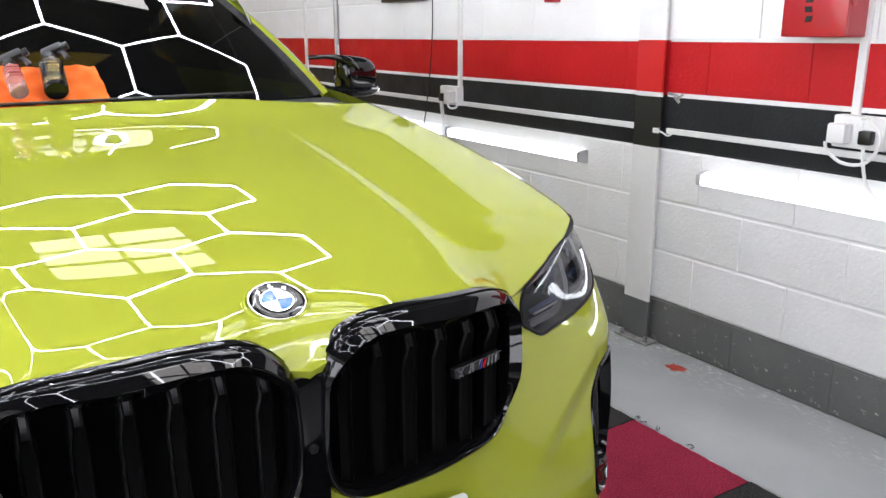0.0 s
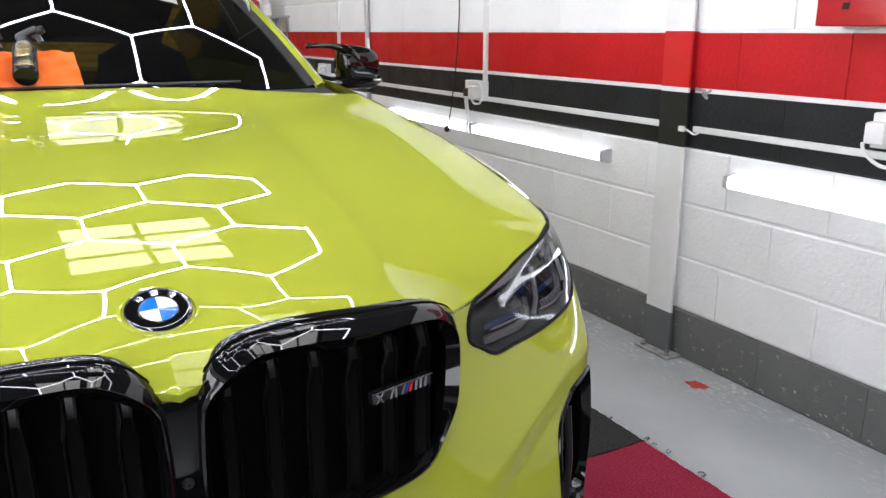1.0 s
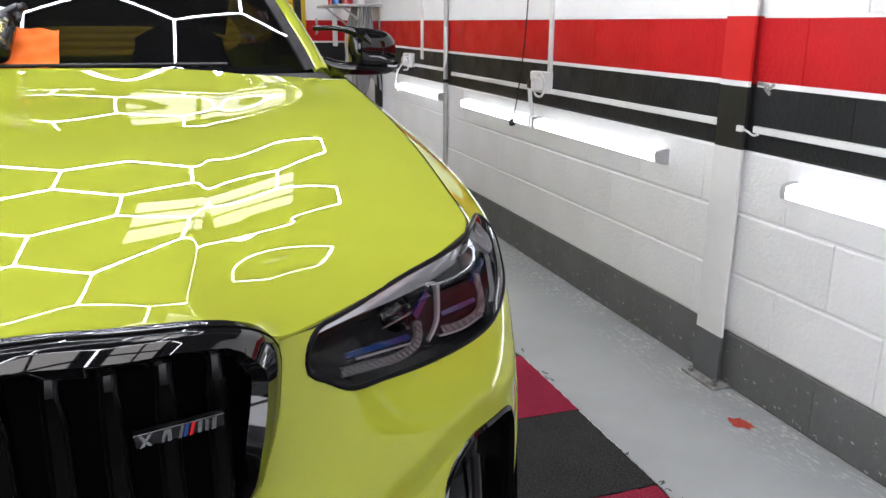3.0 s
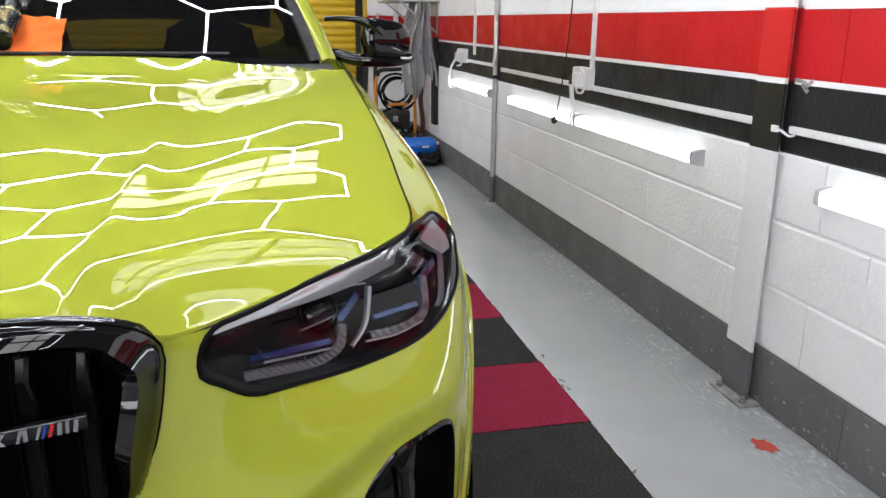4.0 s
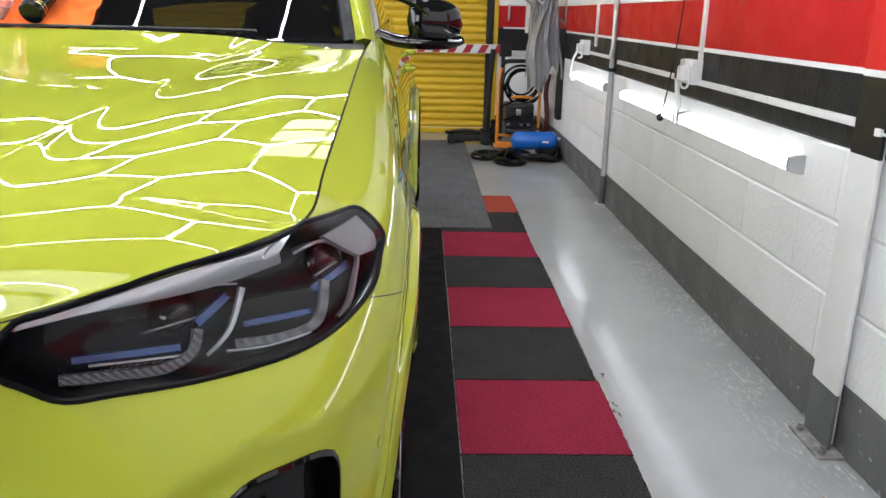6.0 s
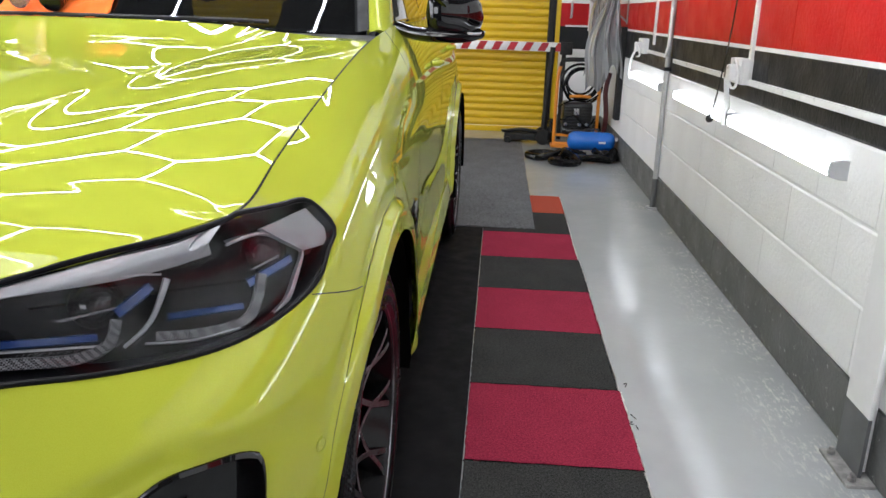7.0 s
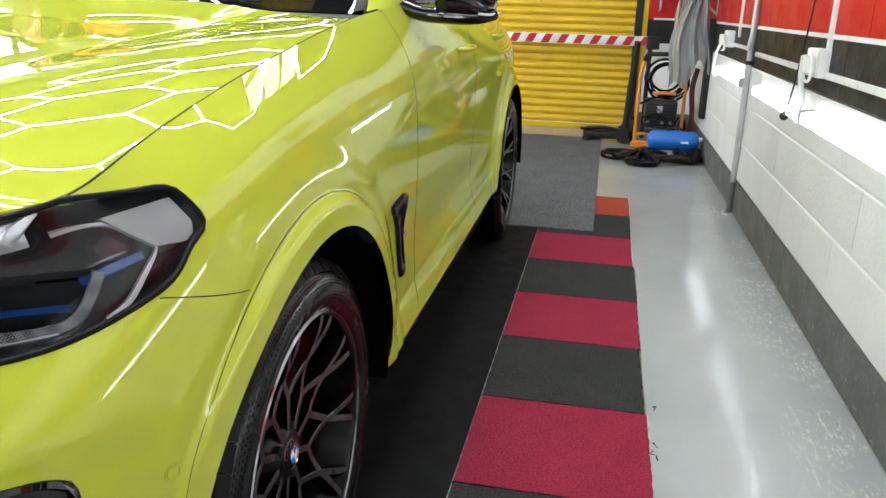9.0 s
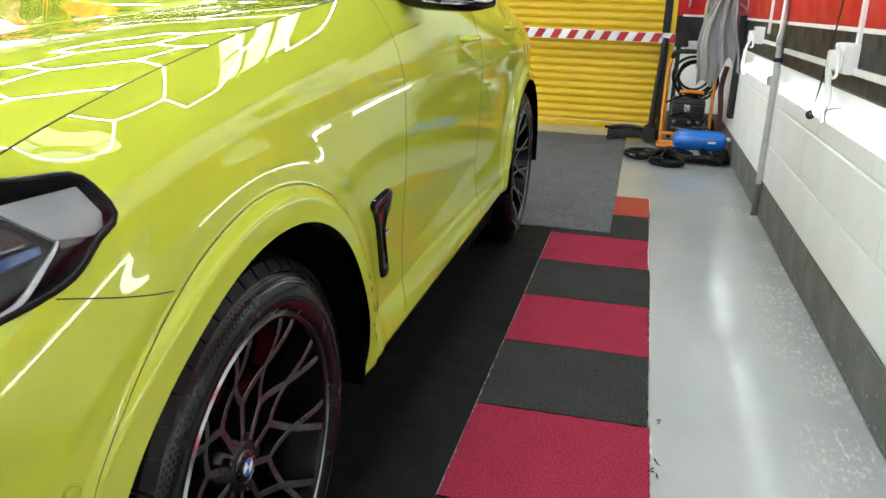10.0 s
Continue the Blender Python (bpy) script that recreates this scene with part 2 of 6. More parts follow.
def box(bm, x0, x1, y0, y1, z0, z1, bevel=0.0):
    made = bmesh.ops.create_cube(bm, size=1.0, matrix=Matrix.LocRotScale(((x0 + x1) / 2, (y0 + y1) / 2, (z0 + z1) / 2), None, (x1 - x0, y1 - y0, z1 - z0)))["verts"]
    if bevel:
        edges = {e for v in made for e in v.link_edges}
        bmesh.ops.bevel(bm, geom=list(edges), offset=bevel, segments=2, affect="EDGES", profile=0.6)
    return bm


def boxed(*args):
    return box(bmesh.new(), *args)


def spline(points, n, closed=False):
    """Points evenly spaced on a smooth curve through the given ones."""
    p = [Vector(q) for q in points]
    out, count = [], len(p)
    spans = count if closed else count - 1
    for i in range(spans):
        if closed:
            a, b, c, d = p[i - 1], p[i], p[(i + 1) % count], p[(i + 2) % count]
        else:
            a, b, c, d = p[max(i - 1, 0)], p[i], p[i + 1], p[min(i + 2, count - 1)]
        for k in range(12):
            t = k / 12
            out.append(0.5 * (2 * b + (c - a) * t + (2 * a - 5 * b + 4 * c - d) * t * t + (3 * b - a - 3 * c + d) * t ** 3))
    out.append(out[0].copy() if closed else p[-1].copy())
    run = [0.0]
    for a, b in zip(out, out[1:]):
        run.append(run[-1] + (b - a).length)
    made, j = [], 0
    for k in range(n):
        want = run[-1] * k / (n if closed else n - 1)
        while j < len(run) - 2 and run[j + 1] < want:
            j += 1
        f = (want - run[j]) / max(run[j + 1] - run[j], 1e-9)
        made.append(out[j].lerp(out[j + 1], min(f, 1)))
    return made


def tube(bm, path, radius, sides=8, closed=False, flat=1.0, caps=True):
    """A round bar along a path; radius may be a number or one for each point."""
    rings, n = [], len(path)
    side = None
    for i, p in enumerate(path):
        ahead = path[(i + 1) % n] - path[i - 1] if closed else path[min(i + 1, n - 1)] - path[max(i - 1, 0)]
        ahead = ahead.normalized()
        if side is None:
            side = ahead.cross(Vector((0, 0, 1)))
            if side.length < 0.1:
                side = ahead.cross(Vector((0, 1, 0)))
        side = (side - ahead * side.dot(ahead)).normalized()
        up = ahead.cross(side)
        r = radius[i] if isinstance(radius, (list, tuple)) else radius
        rings.append([bm.verts.new(p + r * (math.cos(a) * side + flat * math.sin(a) * up)) for a in (2 * math.pi * k / sides for k in range(sides))])
    for i in range(n if closed else n - 1):
        a, b = rings[i], rings[(i + 1) % n]
        for k in range(sides):
            bm.faces.new((a[k], a[(k + 1) % sides], b[(k + 1) % sides], b[k]))
    if caps and not closed:
        bm.faces.new(rings[0][::-1])
        bm.faces.new(rings[-1])
    return bm


def lathe(bm, profile, axis="x", steps=48, at=(0, 0, 0), caps=False):
    """Turns (along, radius) pairs round an axis."""
    at = Vector(at)
    rings = []
    for along, r in profile:
        ring = []
        for k in range(steps):
            a = 2 * math.pi * k / steps
            c, s = r * math.cos(a), r * math.sin(a)
            ring.append(bm.verts.new(at + Vector({"x": (along, c, s), "y": (c, along, s), "z": (c, s, along)}[axis])))
        rings.append(ring)
    for a, b in zip(rings, rings[1:]):
        for k in range(steps):
            bm.faces.new((a[k], a[(k + 1) % steps], b[(k + 1) % steps], b[k]))
    if caps:
        bm.faces.new(rings[0])
        bm.faces.new(rings[-1])
    bmesh.ops.recalc_face_normals(bm, faces=bm.faces[:])
    return bm


def grid(bm, rows, wrap=False):
    """Quads over rows of points."""
    made = [[bm.verts.new(p) for p in row] for row in rows]
    for a, b in zip(made, made[1:]):
        for k in range(len(a) if wrap else len(a) - 1):
            j = (k + 1) % len(a)
            bm.faces.new((a[k], a[j], b[j], b[k]))
    return made


def solid(bm, thick):
    """Gives a sheet its thickness, inwards."""
    bmesh.ops.solidify(bm, geom=bm.faces[:], thickness=thick)
    return bm


def smoothstep(a, b, x):
    t = min(max((x - a) / (b - a), 0.0), 1.0)
    return t * t * (3 - 2 * t)


# ---------------------------------------------------------------- the room
def slab(name, label, mat, *size, category="", bevel=0.0):
    return tagged(part(name, boxed(*size, bevel), mat, smooth=0), label, category or name.split("_")[0], kind="structure")


floor = slab("floor", "worn grey painted concrete workshop floor", M["floor"], WEST - 0.2, WALL + 0.3, SOUTH - 0.2, NORTH + 0.3, -0.15, 0.0)
ceiling = slab("ceiling", "dark workshop roof lining", M["ceiling"], WEST - 0.2, WALL + 0.3, SOUTH - 0.2, NORTH + 0.3, CEIL, CEIL + 0.15)
wall_west = slab("wall_west", "white painted workshop wall", M["white_block"], WEST - 0.2, WEST, SOUTH - 0.2, NORTH + 0.3, 0.0, CEIL)
wall_south = slab("wall_south", "charcoal painted workshop end wall", M["dark_wall"], WEST - 0.2, WALL + 0.3, SOUTH - 0.2, SOUTH, 0.0, CEIL)
wall_north = thing("wall_north", "painted block end wall in white, red and black bands", "wall", kind="structure")
wall_east = thing("wall_east", "painted block wall in grey, white, black and red bands", "wall", kind="structure")

# colour of each course of blocks from the floor up
BANDS = ["grey", "white", "white", "white", "black", "red"] + ["white"] * 8


def course_z(k):
    return 0.0 if k == 0 else FIRST + (k - 1) * COURSE


def backing(parent, x0, x1, y0, y1):
    """The mortar plane behind the blocks, one strip for each run of colour."""
    for lo, hi, key in ((0, 1, "grey"), (1, 4, "white"), (4, 5, "black"), (5, 6, "red"), (6, 13, "white")):
        part("mortar", boxed(x0, x1, y0, y1, course_z(lo), course_z(hi) if hi < 13 else CEIL), M[key + "_block"], parent, smooth=0)


backing(wall_east, WALL + 0.003, WALL + 0.3, SOUTH - 0.2, NORTH + 0.3)
SHUT0, SHUT1 = -4.2, 0.06      # the shutter's opening in the north wall
backing(wall_north, SHUT1, WALL, NORTH + 0.003, NORTH + 0.3)
backing(wall_north, WEST, SHUT0, NORTH + 0.003, NORTH + 0.3)
part("lintel", boxed(SHUT0, SHUT1, NORTH + 0.01, NORTH + 0.3, 2.5, CEIL), M["ceiling"], wall_north, smooth=0)


# ---------------------------------------------------------------- yellow roller shutter
def shutter():
    top = thing("roller_shutter", "closed yellow steel roller shutter with ribbed slats", "shutter", kind="structure")
    slat = bmesh.new()
    n, pitch = 9, 0.0765
    rows = []
    for k in range(n):
        a = k / (n - 1)
        rows.append([(x, -0.023 * math.sin(math.pi * a) ** 0.8, a * (pitch - 0.006)) for x in (SHUT0, SHUT1)])
    rows.append([(x, 0.006, pitch - 0.003) for x in (SHUT0, SHUT1)])
    rows.append([(x, 0.006, pitch) for x in (SHUT0, SHUT1)])
    grid(slat, rows)
    bmesh.ops.recalc_face_normals(slat, faces=slat.faces[:])
    one = part("slat", slat, M["yellow_shutter"], top, smooth=50)
    one.location = (0, NORTH + 0.09, 0.06)
    for k in range(1, 32):
        share("slat", one.data, top, pose(0, NORTH + 0.09, 0.06 + k * pitch))
    part("bottom_rail", boxed(SHUT0, SHUT1, NORTH + 0.06, NORTH + 0.10, 0.0, 0.058, 0.006), M["yellow_shutter"], top)
    for x in (SHUT0, SHUT1):
        part("guide", boxed(x - 0.035, x + 0.035, NORTH - 0.03, NORTH + 0.13, 0.0, 2.6, 0.006), M["matt_black"], top, "black steel side channel")
        part("guide_edge", boxed(x + 0.037, x + 0.085, NORTH - 0.012, NORTH + 0.02, 0.0, 2.6, 0.004), M["yellow_shutter"], top, "yellow painted edge")
    return top


shutter()


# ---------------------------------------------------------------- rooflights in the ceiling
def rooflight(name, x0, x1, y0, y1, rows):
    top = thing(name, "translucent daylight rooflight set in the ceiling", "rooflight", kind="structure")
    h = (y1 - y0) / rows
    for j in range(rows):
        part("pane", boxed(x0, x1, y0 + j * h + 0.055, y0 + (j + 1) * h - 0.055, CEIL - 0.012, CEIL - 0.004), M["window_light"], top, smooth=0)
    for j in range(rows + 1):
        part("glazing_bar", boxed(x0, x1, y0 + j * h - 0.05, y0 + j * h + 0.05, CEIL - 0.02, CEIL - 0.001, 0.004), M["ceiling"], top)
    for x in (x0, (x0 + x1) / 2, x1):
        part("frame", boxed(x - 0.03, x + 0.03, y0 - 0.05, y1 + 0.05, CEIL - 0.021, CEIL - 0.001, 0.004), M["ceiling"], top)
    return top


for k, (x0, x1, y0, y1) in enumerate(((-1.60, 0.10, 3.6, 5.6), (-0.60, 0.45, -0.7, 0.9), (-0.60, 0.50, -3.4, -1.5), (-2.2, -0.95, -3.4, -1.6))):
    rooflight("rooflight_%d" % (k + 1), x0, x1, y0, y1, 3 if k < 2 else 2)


# ---------------------------------------------------------------- unseen windows: one behind the camera, three added across the bay for fill
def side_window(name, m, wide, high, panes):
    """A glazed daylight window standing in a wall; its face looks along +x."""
    top = thing(name, "large unseen daylight window with a grey metal frame", "window", m, kind="structure")
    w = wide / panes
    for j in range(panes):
        part("pane", boxed(0.002, 0.008, j * w + 0.03, (j + 1) * w - 0.03, 0.03, high - 0.03), M["end_pane" if name == "window_3" else "added_pane"], top, smooth=0)
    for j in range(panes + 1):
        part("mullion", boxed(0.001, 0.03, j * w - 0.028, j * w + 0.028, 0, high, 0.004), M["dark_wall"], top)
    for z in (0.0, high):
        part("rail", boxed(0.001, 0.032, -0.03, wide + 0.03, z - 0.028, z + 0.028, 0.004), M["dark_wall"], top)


# the three on the west wall are added, out of view, as side light
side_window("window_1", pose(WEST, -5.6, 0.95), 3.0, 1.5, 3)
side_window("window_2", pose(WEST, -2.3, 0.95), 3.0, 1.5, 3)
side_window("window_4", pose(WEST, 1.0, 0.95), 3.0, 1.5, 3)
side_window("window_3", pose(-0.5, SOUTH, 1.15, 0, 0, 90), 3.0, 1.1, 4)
# unseen dark sheets above the walls, added so the bonnet mirrors darkness
for name, size in (("west", (WEST, WEST + 0.02, SOUTH, NORTH)), ("south", (WEST, WALL, SOUTH, SOUTH + 0.02)), ("north", (WEST, WALL, NORTH - 0.04, NORTH - 0.02)), ("east", (WALL - 0.04, WALL - 0.02, SOUTH, NORTH))):
    slab("cladding_" + name, "dark wall cladding under the roof", M["ceiling"], *size, 2.3 if name == "east" else 2.75, CEIL, category="cladding")


# ---------------------------------------------------------------- hexagon lights under the ceiling
def hexagons():
    side, z = 0.46, LIGHTS
    wide = side * math.sqrt(3)
    seen = {}
    for row in range(-6, 2):
        shift = 0.0 if row % 2 == 0 else wide / 2
        for k in range(-2, 1) if row % 2 == 0 else range(-3, 1):
            hx, hy = -1.13 + shift + wide * k, 1.30 + side * 1.5 * row
            ring = [(hx + side * math.cos(a), hy + side * math.sin(a)) for a in (math.pi / 6 + math.pi / 3 * n for n in range(6))]
            for a, b in zip(ring, ring[1:] + ring[:1]):
                key = tuple(sorted(((round(a[0], 1), round(a[1], 1)), (round(b[0], 1), round(b[1], 1)))))
                seen[key] = (a, b)
    tube_mesh = None
    top = thing("ceiling_light", "white LED tubes joined into a hexagon grid", "light")
    for a, b in seen.values():
        mid = ((a[0] + b[0]) / 2, (a[1] + b[1]) / 2)
        turn = math.degrees(math.atan2(b[1] - a[1], b[0] - a[0]))
        where = pose(mid[0], mid[1], z, 0, 0, turn)
        if tube_mesh is None:
            bm = bmesh.new()
            tube(bm, [Vector((-side / 2 + 0.003, 0, 0)), Vector((side / 2 - 0.003, 0, 0))], 0.0078, 8)
            one = part("led_tube", bm, M["hex_tube"], top)
            one.matrix_basis = where
            tube_mesh = one.data
        else:
            share("led_tube", tube_mesh, top, where)
    for x in (-2.71, -1.53, -0.33):
        for y in (-2.6, -0.5, 1.6):
            part("hanger", tube(bmesh.new(), [Vector((x, y, z)), Vector((x, y, CEIL))], 0.002, 5), M["matt_black"], top, "thin black hanging wire")


hexagons()


# ---------------------------------------------------------------- the car
# Guide curves of the body side, from the nose's middle round the corner to the tail: (out, back, up).
HEM = [(0, -0.8, 0.24), (0.269, -0.8, 0.24), (0.469, -0.778, 0.24), (0.66, -0.712, 0.24), (0.802, -0.594, 0.24), (0.885, -0.435, 0.25), (0.909, -0.216, 0.3),
       (0.915, 0.134, 0.335), (0.905, 0.534, 0.335), (0.905, 1, 0.34), (0.90, 1.6, 0.345), (0.89, 2.2, 0.35), (0.882, 2.75, 0.35), (0.862, 3.3, 0.32),
       (0.722, 3.66, 0.34), (0.4, 3.72, 0.36), (0, 3.74, 0.36)]
LOW = [(0, -0.83, 0.44), (0.268, -0.825, 0.44), (0.469, -0.798, 0.44), (0.66, -0.747, 0.44), (0.822, -0.634, 0.44), (0.91, -0.446, 0.44), (0.934, -0.216, 0.44),
       (0.945, 0.134, 0.46), (0.94, 0.534, 0.47), (0.93, 1, 0.475), (0.924, 1.6, 0.475), (0.92, 2.2, 0.475), (0.917, 2.75, 0.48), (0.902, 3.3, 0.48),
       (0.782, 3.66, 0.5), (0.4, 3.75, 0.5), (0, 3.78, 0.5)]
MID = [(0, -0.825, 0.63), (0.269, -0.805, 0.63), (0.469, -0.763, 0.63), (0.66, -0.702, 0.63), (0.837, -0.61, 0.64), (0.916, -0.446, 0.63), (0.939, -0.216, 0.63),
       (0.95, 0.134, 0.63), (0.937, 0.534, 0.63), (0.916, 1, 0.63), (0.906, 1.6, 0.635), (0.908, 2.2, 0.645), (0.922, 2.75, 0.66), (0.912, 3.3, 0.68),
       (0.802, 3.65, 0.7), (0.4, 3.76, 0.7), (0, 3.79, 0.7)]
BROW = [(0, -0.81, 0.79), (0.269, -0.79, 0.79), (0.47, -0.718, 0.79), (0.662, -0.637, 0.79), (0.843, -0.555, 0.775), (0.921, -0.396, 0.8), (0.944, -0.216, 0.8),
        (0.95, 0.134, 0.8), (0.938, 0.534, 0.805), (0.922, 1, 0.815), (0.914, 1.6, 0.83), (0.912, 2.2, 0.85), (0.922, 2.75, 0.87), (0.902, 3.3, 0.88),
        (0.802, 3.62, 0.86), (0.4, 3.73, 0.86), (0, 3.76, 0.86)]
RISE = [(0, -0.79, 0.89), (0.269, -0.76, 0.89), (0.47, -0.698, 0.885), (0.662, -0.587, 0.9), (0.835, -0.455, 0.905), (0.915, -0.336, 0.922), (0.935, -0.156, 0.95),
        (0.93, 0.134, 0.975), (0.922, 0.534, 0.99), (0.911, 1, 1.005), (0.903, 1.6, 1.02), (0.895, 2.2, 1.04), (0.892, 2.75, 1.06), (0.862, 3.3, 1.05),
        (0.782, 3.58, 1), (0.4, 3.7, 1), (0, 3.73, 1)]
EDGE = [(0, -0.78, 0.925), (0.269, -0.75, 0.935), (0.471, -0.693, 0.905), (0.663, -0.577, 0.945), (0.809, -0.474, 0.972), (0.820, -0.314, 1.017), (0.824, -0.114, 1.063),
        (0.825, 0.136, 1.108), (0.814, 0.60, 1.170), (0.832, 1, 1.203), (0.838, 1.6, 1.205), (0.822, 2.2, 1.22), (0.782, 2.75, 1.23), (0.722, 3.3, 1.2),
        (0.642, 3.52, 1.12), (0.35, 3.63, 1.12), (0, 3.66, 1.12)]
CAGE = np.array([HEM, LOW, MID, BROW, RISE, EDGE])
AXLE, HUB, ARCH, WHEELBASE = 0.0, 0.385, 0.438, 2.864


def through_points(p, t):
    """A smooth curve through equally numbered points, at the numbers t."""
    i = np.clip(t.astype(int), 0, len(p) - 2)
    f = (t - i).reshape((-1,) + (1,) * (p.ndim - 1))
    a, b, c, d = p[np.maximum(i - 1, 0)], p[i], p[i + 1], p[np.minimum(i + 2, len(p) - 1)]
    return 0.5 * (2 * b + (c - a) * f + (2 * a - 5 * b + 4 * c - d) * f ** 2 + (3 * b - a - 3 * c + d) * f ** 3)


def eased(table, wide):
    """The table with its rows run through a soft average, the ends kept."""
    reach = int(wide * 3)
    k = np.exp(-0.5 * (np.arange(-reach, reach + 1) / wide) ** 2)
    k /= k.sum()
    head, tail = 2 * table[:1] - table[reach:0:-1], 2 * table[-1:] - table[-2:-reach - 2:-1]
    long = np.concatenate((head, table, tail))
    return sum(w * long[i:i + len(table)] for i, w in enumerate(k))


FINE_U, FINE_V = 24, 16


def body_table():
    """The guide surface, finely stepped, its curvature evened out: a little round the nose, more along the sides."""
    u, v = np.linspace(0, 16, 16 * FINE_U + 1), np.linspace(0, 6, 6 * FINE_V + 1)
    along = through_points(np.swapaxes(CAGE, 0, 1), u)
    # a fuller shoulder between the side and the upper edge
    full = np.interp(u, (4.2, 6.0, 8.0, 9.5, 12.0), (0.0, 1.0, 1.0, 0.5, 0.0))
    roll = (along[:, 4] + along[:, 5]) / 2 + 0.014 * full.reshape(-1, 1) * np.array((1.0, 0.0, 1.0))
    along = np.concatenate((along[:, :5], roll[:, None], along[:, 5:]), axis=1)
    near, far = eased(along, 0.24 * FINE_U), eased(along, 0.62 * FINE_U)
    f = np.clip((u - 5.0) / 2.5, 0, 1)
    f = (f * f * (3 - 2 * f)).reshape(-1, 1, 1)
    full = through_points(np.swapaxes(near * (1 - f) + far * f, 0, 1), v)     # rows x columns x 3
    return np.swapaxes(eased(full, 0.27 * FINE_V), 0, 1)


BODY = body_table()


def side_surface(columns, rows, first=0.0, last=16.0, low=0.0, high=6.0):
    u, v = np.linspace(first, last, columns), np.linspace(low, high, rows)
    along = through_points(BODY, u * FINE_U)
    return np.swapaxes(through_points(np.swapaxes(along, 0, 1), v * FINE_V), 0, 1)


def edge_at(u):
    """The body's upper edge: shut line of the bonnet, then the belt line."""
    return through_points(BODY[:, -1], np.array([float(u) * FINE_U]))[0]


def arch_push(y, z):
    """How far the wheel-arch lip stands out of the side."""
    out = 0.0
    for centre in (AXLE, AXLE + WHEELBASE):
        r = math.hypot(y - centre, z - HUB)
        if z > 0.22:
            out = max(out, 0.018 * (1 - smoothstep(ARCH + 0.040, ARCH + 0.064, r)) + 0.008 * (1 - smoothstep(ARCH + 0.085, ARCH + 0.15, r)))
    return out


def side_point(p):
    """The styled surface: arch lips, door sculpture and shoulder line added to the plain guide surface."""
    x, y, z = p
    if x > 0.6 and -0.52 < y < 3.5:
        x += arch_push(y, z) * smoothstep(-0.62, -0.22, y)
        door = smoothstep(0.35, 1.3, y) * (1 - smoothstep(1.9, 2.7, y))
        x -= 0.012 * door * math.exp(-((z - 0.55) / 0.08) ** 2)
        # rocker ledge, and the shoulder crease through the handles
        ledge = smoothstep(0.40, 0.56, y) * (1 - smoothstep(2.30, 2.46, y))
        x += ledge * (0.034 * min(max((0.475 - z) / 0.09, 0.0), 1.0) - 0.03 * (1 - smoothstep(0.335, 0.375, z)))
        x += 0.007 * smoothstep(0.45, 1.3, y) * smoothstep(0.88, 0.965, z) * (1 - smoothstep(0.965, 1.10, z))
    if y < -0.4 and x > 0.45:
        ridge = 0.738 - 0.45 * max(0.76 - x, 0)
        y += 0.016 * smoothstep(0.0, 0.065, ridge - z) * smoothstep(0.45, 0.62, x) * (1 - smoothstep(-0.52, -0.42, y))
    return Vector((x, y, z))


def cut_arches(bm):
    """Opens the wheel arches with a clean round edge."""
    dead = []
    for f in bm.faces:
        c = f.calc_center_median()
        if abs(c.x) > 0.6:
            for centre in (AXLE, AXLE + WHEELBASE):
                if all(math.hypot(v.co.y - centre, v.co.z - HUB) < ARCH for v in f.verts):
                    dead.append(f)
    bmesh.ops.delete(bm, geom=dead, context="FACES")
    for v in bm.verts:
        if abs(v.co.x) > 0.6:
            for centre in (AXLE, AXLE + WHEELBASE):
                r = math.hypot(v.co.y - centre, v.co.z - HUB)
                if 1e-4 < r < ARCH:
                    v.co.y, v.co.z = centre + (v.co.y - centre) * ARCH / r, HUB + (v.co.z - HUB) * ARCH / r


def outline_plane(points):
    """Flat frame of a closed outline: middle, two directions."""
    mid = sum(points, Vector()) / len(points)
    normal = Vector()
    for a, b in zip(points, points[1:] + points[:1]):
        normal += (a - mid).cross(b - mid)
    normal.normalize()
    right = normal.cross(Vector((0, 0, 1))).normalized()
    return mid, right, right.cross(normal), normal


def inside(x, y, ring):
    hit = False
    for (ax, ay), (bx, by) in zip(ring, ring[1:] + ring[:1]):
        if (ay > y) != (by > y) and x < (bx - ax) * (y - ay) / (by - ay) + ax:
            hit = not hit
    return hit


def distance_to(x, y, ring):
    best = 9.0
    for (ax, ay), (bx, by) in zip(ring, ring[1:] + ring[:1]):
        dx, dy = bx - ax, by - ay
        t = min(max(((x - ax) * dx + (y - ay) * dy) / (dx * dx + dy * dy + 1e-12), 0), 1)
        best = min(best, math.hypot(ax + t * dx - x, ay + t * dy - y))
    return best


class Opening:
    """A closed outline laid on a surface, in which the surface sinks."""

    def __init__(self, points, deep, count=64):
        self.line = spline(points, count, True)
        self.mid, self.right, self.up, self.normal = outline_plane(self.line)
        self.ring = [self.flat(p) for p in self.line]
        self.reach = max(math.hypot(*q) for q in self.ring)
        self.deep = deep

    def flat(self, p):
        d = p - self.mid
        return d.dot(self.right), d.dot(self.up)

    def sink(self, p):
        q = self.flat(p)
        if math.hypot(*q) > self.reach or abs((p - self.mid).dot(self.normal)) > 0.3:
            return 0.0
        if not inside(*q, self.ring):
            return self.deep * smoothstep(-0.003, 0.007, -distance_to(*q, self.ring))
        return self.deep * smoothstep(-0.003, 0.007, distance_to(*q, self.ring))


